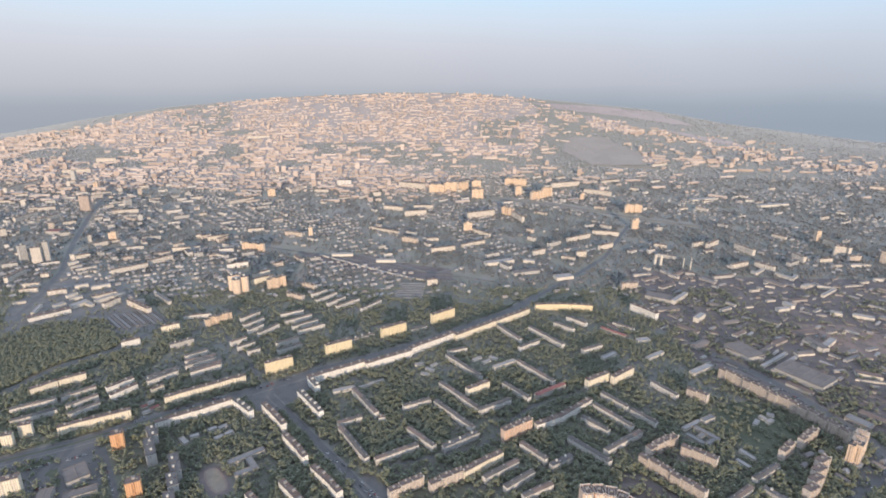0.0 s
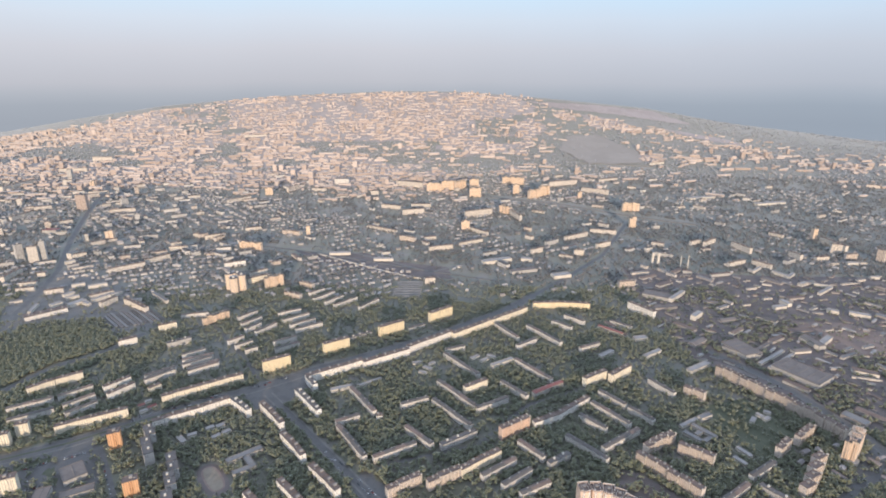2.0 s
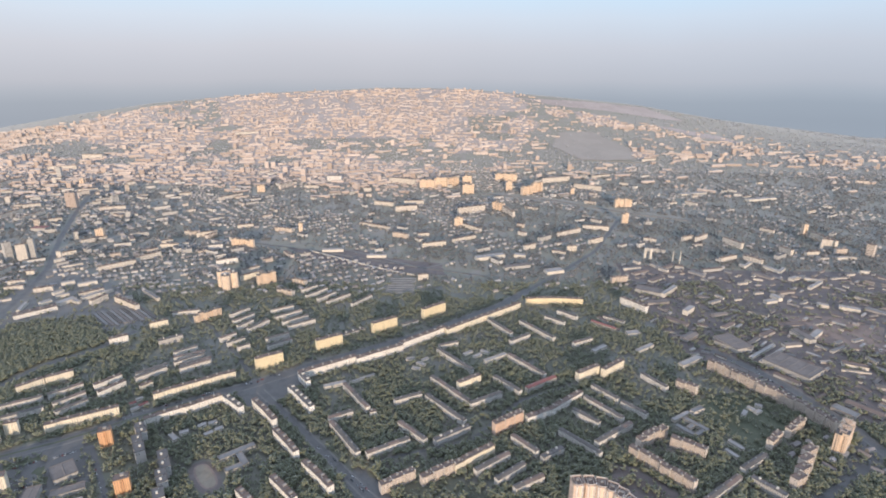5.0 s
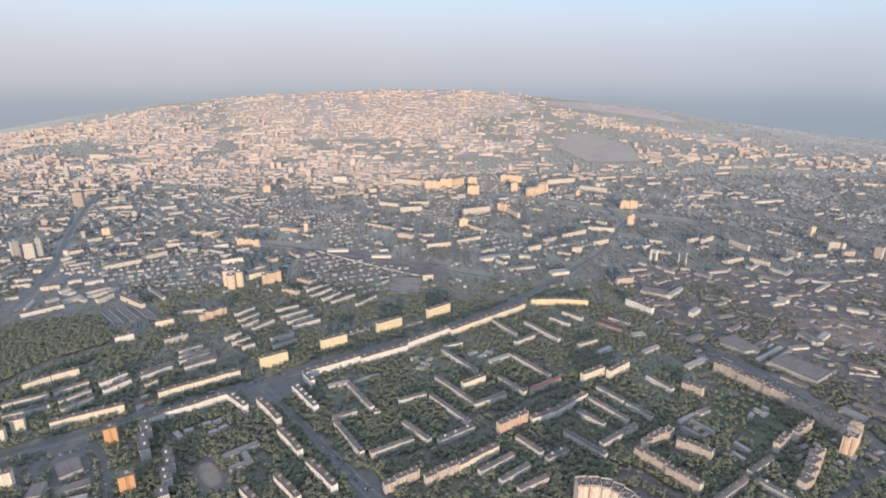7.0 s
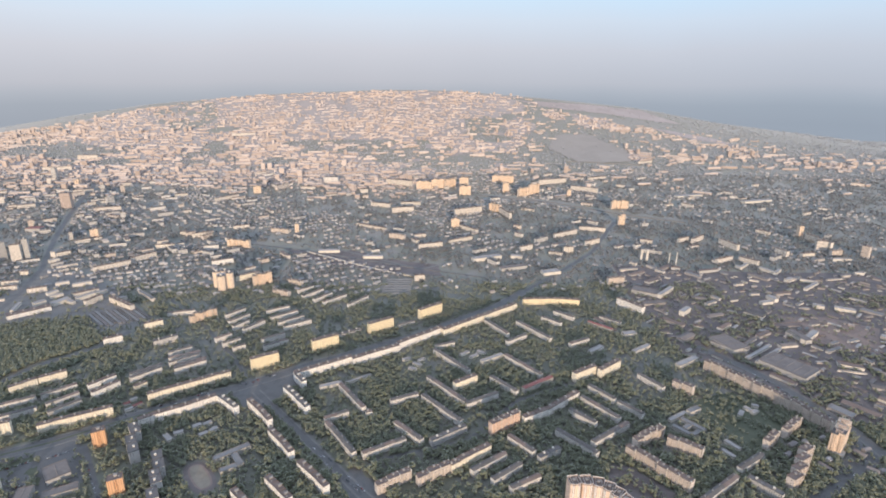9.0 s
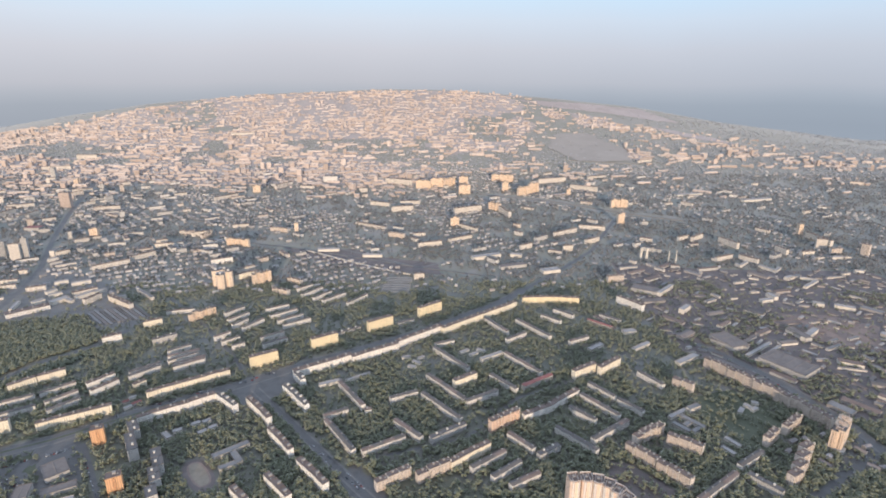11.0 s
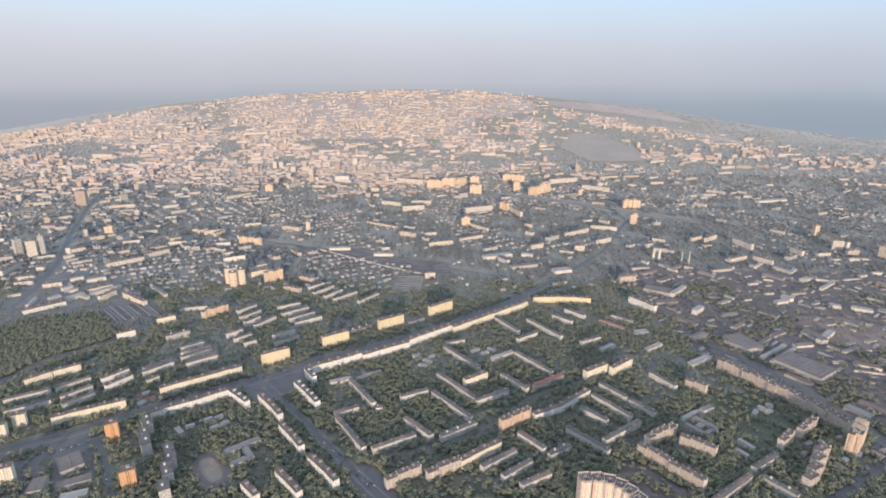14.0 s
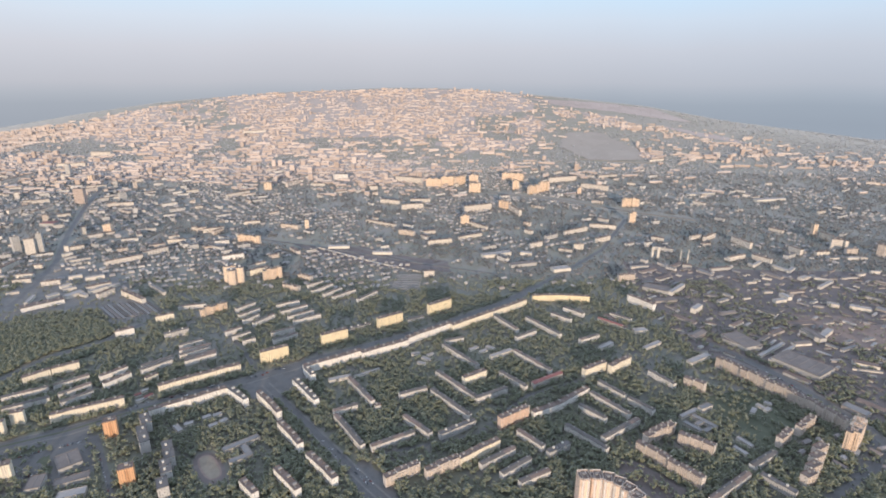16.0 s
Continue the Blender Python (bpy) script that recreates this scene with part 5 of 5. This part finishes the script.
town_ground()
for row in quarter(290, 700, 1560, works_ground, works_shape, 14):
    shed(*row)
for i, row in enumerate(quarter(240, 1560, 3050, middle, middle_shape, 12)):
    bx, by, bz, ba, bL, bD, bH, rise = row
    block(bx, by, math.degrees(ba), round(bL), round(bD), round(bH), "s" if rise else "gcgpw"[i % 5], True)
for name, rows, mats, label, category in (
    ("old_town", quarter(6200, 2500, 4995, old_town, old_town_shape, 11), (CITY, CITY_ROOF), "crowded peach-lit town blocks with grey roofs", "town blocks"),
    ("cottages", quarter(3700, 620, 3300, cottage_ground, cottage_shape, 13), (HOUSE_WALL, HOUSE_ROOF), "small pitched-roof cottages and garages among gardens", "cottages"),
):
    tagged(new(name, boxes_mesh(name, rows, mats)), label, category, kind="stuff")


# ---- trees ----
ICO = bmesh.new()
bmesh.ops.create_icosphere(ICO, subdivisions=1, radius=1.0)
ICO_V = np.array([v.co[:] for v in ICO.verts])
ICO_F = np.array([[v.index for v in f.verts] for f in ICO.faces])
ICO.free()
OCT_V = np.array([(1, 0, 0), (0, 1, 0), (-1, 0, 0), (0, -1, 0), (0, 0, 1), (0, 0, -1)], float) * 1.15
OCT_F = np.array([(0, 1, 4), (1, 2, 4), (2, 3, 4), (3, 0, 4), (1, 0, 5), (2, 1, 5), (3, 2, 5), (0, 3, 5)])


def clumps_mesh(name, spots, material, trunks=(), fine=0.0):
    """Leaf clumps (x, y, z, radius, flattening) as ragged many-sided lumps in one mesh, with the trunks (x, y, z, height) under them."""
    verts, faces = [], []
    every = np.array(spots)
    big = every[:, 3] >= fine
    for s, base_v, base_f in ((every[big], ICO_V, ICO_F), (every[~big], OCT_V, OCT_F)):
        n = len(s)
        if not n:
            continue
        v = base_v[None] * (1 + rng.uniform(-0.35, 0.35, (n, len(base_v), 1)))
        a = rng.uniform(0, 6.28, n)
        c, w = np.cos(a)[:, None], np.sin(a)[:, None]
        x, y = v[:, :, 0] * c - v[:, :, 1] * w, v[:, :, 0] * w + v[:, :, 1] * c
        v = np.stack([x, y, v[:, :, 2] * s[:, 4:5]], 2) * s[:, None, 3:4] + s[:, None, 0:3]
        f = base_f[None] + (np.arange(n) * len(base_v))[:, None, None] + len(verts)
        verts += v.reshape(-1, 3).tolist()
        faces += f.reshape(-1, 3).tolist()
    me = bpy.data.meshes.new(name)
    leafy = len(faces)
    for tx, ty, tz, th in trunks:
        k = len(verts)
        for r, z in ((0.28, tz - 0.5), (0.15, tz + th)):
            verts += [(tx + r, ty, z), (tx - r * 0.5, ty + r * 0.87, z), (tx - r * 0.5, ty - r * 0.87, z)]
        faces += [(k, k + 1, k + 4, k + 3), (k + 1, k + 2, k + 5, k + 4), (k + 2, k, k + 3, k + 5)]
    me.from_pydata(verts, [], faces)
    me.polygons.foreach_set("use_smooth", [True] * len(faces))
    me.materials.append(material)
    if len(faces) > leafy:
        me.materials.append(BARK)
        me.polygons.foreach_set("material_index", [0] * leafy + [1] * (len(faces) - leafy))
    return me


def tree_model(h, spread, seed):
    """A broad street tree: tapered trunk, limbs, and a crown of ragged clumps."""
    rnd = random.Random(seed)
    thing = new("tree")
    tagged(thing, "leafy courtyard tree with rounded uneven green crown", "tree", group="trees between the blocks")
    bm = bmesh.new()
    bmesh.ops.create_cone(bm, cap_ends=True, segments=8, radius1=0.32, radius2=0.16, depth=h * 0.55)
    bmesh.ops.translate(bm, verts=bm.verts, vec=(0, 0, h * 0.275 - 0.3))
    part("trunk", bm, BARK, thing)
    for i in range(2):
        bm = bmesh.new()
        bmesh.ops.create_cone(bm, cap_ends=True, segments=6, radius1=0.14, radius2=0.06, depth=h * 0.4)
        ob = part("limb", bm, BARK, thing)
        ob.matrix_basis = pose(0, 0, h * 0.42, 0, 0, 180 * i + rnd.uniform(-20, 20)) @ pose(0, 0, 0, 38, 0, 0) @ pose(0, 0, h * 0.18)
    spots = []
    for i in range(26):
        a, r = rnd.uniform(0, 6.28), spread * math.sqrt(rnd.random())
        z = h * (0.45 + 0.5 * rnd.random() * (1 - 0.45 * r / spread))
        spots.append((r * math.cos(a), r * math.sin(a), z, rnd.uniform(0.26, 0.46) * spread, rnd.uniform(0.65, 0.95)))
    part("crown", clumps_mesh("crown", spots, LEAF), LEAF, thing)
    return thing


def green(x, y):
    """How thickly trees stand at a place."""
    if inside(x, y, WOOD):
        return 1.0
    if inside(x, y, FIELD) or inside(x, y, PLAZA):
        return 0.25 if grain(x, y, 0.03) > 0.0 else 0.08
    if inside(x, y, BARE):
        return 0.07
    if inside(x, y, JUNCTION) or inside(x, y, CROSSING):
        return 0.0
    if inside(x, y, APRON):
        return 0.1
    if inside(x, y, SQUARE):
        return 0.3 if grain(x, y, 0.035) > 0.1 else 0.04
    if inside(x, y, WORKS):
        return 0.55 if grain(x, y, 0.007) > 0.1 else 0.1
    if inside(x, y, MARKET) or inside(x, y, RAIL_YARD):
        return 0.1
    if x / y > 0.80 and y < 1000:
        return 0.85
    g = grain(x, y, 0.012)
    return 0.75 if g > -0.15 else 0.28


def tree_spots(n, y0, y1, chance, seed):
    rnd, out = random.Random(seed), []
    while len(out) < n:
        y = y0 + (y1 - y0) * rnd.random()
        x = rnd.uniform(-1, 1) * (0.87 * y + 200)
        if rnd.random() < chance(x, y) and is_free(x, y):
            out.append((x, y))
    return out


def crowns(places, count, seed, low=6.0, high=12.0):
    """Clumps and trunks of trees at the places; single clumps sit low, as undergrowth does."""
    rnd, out, trunks = random.Random(seed), [], []
    for x, y in places:
        h = rnd.uniform(low, high)
        s, z = h * rnd.uniform(0.29, 0.44), land(x, y)
        if count > 1:
            trunks.append((x, y, z, h * 0.5))
        for k in range(count):
            a, r = rnd.uniform(0, 6.28), s * 0.8 * math.sqrt(rnd.random())
            if k == 0:
                out.append((x, y, z + h * (0.42 if count > 1 else 0.3), s * (rnd.uniform(0.5, 0.7) if count > 3 else rnd.uniform(0.75, 1.0)), rnd.uniform(0.6, 0.9)))
            else:
                out.append((x + 1.2 * r * math.cos(a), y + 1.2 * r * math.sin(a), z + h * rnd.uniform(0.3, 0.78) * (1.08 - 0.3 * r / s), s * rnd.uniform(0.2, 0.44), rnd.uniform(0.6, 1.0)))
    return out, trunks


models = [tree_model(h, s, i) for i, (h, s) in enumerate(((10.5, 4.6), (8.0, 3.6), (12.5, 4.8), (9.5, 4.2), (7.0, 3.2)))]
rnd_tree = random.Random(9)
front = tree_spots(268, 520, 690, green, 21)
for i, (tx, ty) in enumerate(front):
    m = pose(tx, ty, 0, 0, 0, rnd_tree.uniform(0, 360))
    if i < len(models):
        models[i].matrix_world = m
    else:
        copy_thing(models[i % len(models)], m)
    take(tx, ty, 0, 3, 3, 0)


def far_wood(x, y):
    if inside(x, y, MEADOW):
        return 0.3 if grain(x, y, 0.006) > 0.25 else 0.03
    if y > (4700 if x < 1500 else 4990) or inside(x, y, PLOUGH_A) or inside(x, y, PLOUGH_B):
        return 0.05
    k = old_town(x, y, False)
    g = grain(x, y, 0.002)
    # extra woods darken this slope, whose edge haze would otherwise blur
    if x > 1700 + 300 * g and y > 3900 and k < 0.3:
        return 0.55 if g > -0.2 else 0.2
    k2 = 1.0 if y < 3700 else max(0.04, 1 - (y - 3700) / 700)
    return ((0.9 if g > -0.1 else 0.45) if k < 0.3 else 0.05) * k2


wood_spots = [(random.uniform(-1006, -670), random.uniform(829, 1202)) for _ in range(3400)]
wood_spots = [p for p in wood_spots if inside(*p, WOOD) and is_free(*p)]
for name, (spots, trunks), mat, label in (
    ("courtyard_trees", crowns(tree_spots(26000, 500, 950, green, 22), 7, 31, 3.5, 13.0), LEAF, "dense green and yellowing trees of the courtyards"),
    ("street_trees", crowns(tree_spots(19000, 950, 1400, green, 25), 5, 35, 4.0, 12.5), LEAF, "dense green trees between the farther blocks"),
    ("park_wood", crowns(wood_spots, 7, 32, 8, 13), LEAF, "dense dark green wood of the city park"),
    ("garden_trees", crowns(tree_spots(26000, 1400, 3050, green, 23), 2, 33, 7, 12), LEAF_FAR_HAZE, "garden and street trees of the middle quarters"),
    ("far_woods", crowns(tree_spots(13000, 2900, 4990, far_wood, 24), 1, 34, 9, 16), LEAF_WOOD_HAZE, "far woods round the town, leaves tinted blue-grey as haze"),
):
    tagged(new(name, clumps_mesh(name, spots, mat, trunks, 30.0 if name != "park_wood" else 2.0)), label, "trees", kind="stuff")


# ---- parked cars ----
def car_model(color, name):
    m = Nodes(name)
    paint = m.done(color, 0.3)
    thing = new("car")
    tagged(thing, "small parked saloon car on the asphalt", "car", group="parked cars")
    bm = bmesh.new()
    add_prism(bm, [(-2.1, 0.35), (2.1, 0.35), (2.15, 0.75), (1.2, 0.95), (-1.5, 0.95), (-2.15, 0.85)], -0.85, 0.85)
    bmesh.ops.rotate(bm, verts=bm.verts, matrix=Matrix.Rotation(radians(90), 3, "X"))
    part("body", bm, paint, thing)
    bm = bmesh.new()
    add_prism(bm, [(-1.5, 0.96), (0.95, 0.96), (0.4, 1.45), (-1.1, 1.45)], -0.75, 0.75)
    bmesh.ops.rotate(bm, verts=bm.verts, matrix=Matrix.Rotation(radians(90), 3, "X"))
    part("cabin", bm, CAR_GLASS, thing)
    for wx in (-1.3, 1.3):
        for wy in (-0.8, 0.8):
            bm = bmesh.new()
            bmesh.ops.create_cone(bm, cap_ends=True, segments=10, radius1=0.32, radius2=0.32, depth=0.2)
            part("wheel", bm, TYRE, thing).matrix_basis = pose(wx, wy, 0.32, 90, 0, 0)
    return thing


CAR_GLASS = Nodes("car_glass").done((0.03, 0.035, 0.04), 0.1)
TYRE = Nodes("tyre").done((0.03, 0.03, 0.03), 0.8)
car_kinds = [car_model((0.75, 0.75, 0.75), "white_enamel"), car_model((0.08, 0.09, 0.11), "dark_enamel"), car_model((0.42, 0.43, 0.45), "silver_enamel"), car_model((0.35, 0.05, 0.04), "red_enamel")]
rnd_car = random.Random(4)
car_poses = []
for i in range(26):
    f = rnd_car.random()
    car_poses.append((-530 + 260 * f + rnd_car.choice((-5, 3)), 785 + 155 * f + rnd_car.choice((-3, 4)), 31))
for i in range(14):
    f = rnd_car.random()
    car_poses.append((-300 + 150 * f + rnd_car.choice((-4, 4)), 830 - 160 * f, -49))
for i in range(20):
    car_poses.append((-640 + rnd_car.uniform(-30, 60), 640 + rnd_car.uniform(-30, 30), rnd_car.choice((30, -60))))
for i in range(16):
    f = rnd_car.random()
    car_poses.append((-165 + 75 * f + rnd_car.choice((-4, 4)), 690 - 82 * f, -49))
for i in range(14):
    f = rnd_car.random()
    car_poses.append((600 + 90 * f + rnd_car.choice((-4, 4)), 985 - 245 * f, -68))
for k, (rx, ry) in enumerate(((-620, 668), (-592, 620), (-575, 690))):
    for i in range(9):
        car_poses.append((rx + 2.9 * i + rnd_car.uniform(-0.3, 0.3), ry + 1.7 * i + rnd_car.uniform(-0.3, 0.3), 120))
for i in range(14):
    ax, ay = rnd_car.uniform(600, 690), rnd_car.uniform(590, 680)
    if inside(ax, ay, APRON):
        car_poses.append((ax, ay, rnd_car.choice((40, -50))))
for i in range(12):
    car_poses.append((-505 + 7 * i + rnd_car.uniform(-1, 1), 672 - 9 * i, -52))
for i, (cx, cy, turn) in enumerate(car_poses):
    m = pose(cx, cy, 0.12, 0, 0, turn + rnd_car.uniform(-4, 4))
    k = (0, 1, 2, 0, 2, 1, 3)[i % 7]
    if i < 4:
        car_kinds[i].matrix_world = m
    else:
        copy_thing(car_kinds[k], m)

patch("garage_yard", [(-850, 1225), (-745, 1270), (-640, 1150), (-745, 1100)], PAVING, "paved yard between rows of garages", "yard", 0.08)
# grass median of the avenue with its kerb
median = part("median", ribbon([(-713, 670), (-675, 686), (-591, 729), (-505, 789), (-400, 853)], 4.0, -0.5, 0.24), LAWN, None)
tagged(median, "narrow grass median between the avenue's carriageways", "median", kind="structure")
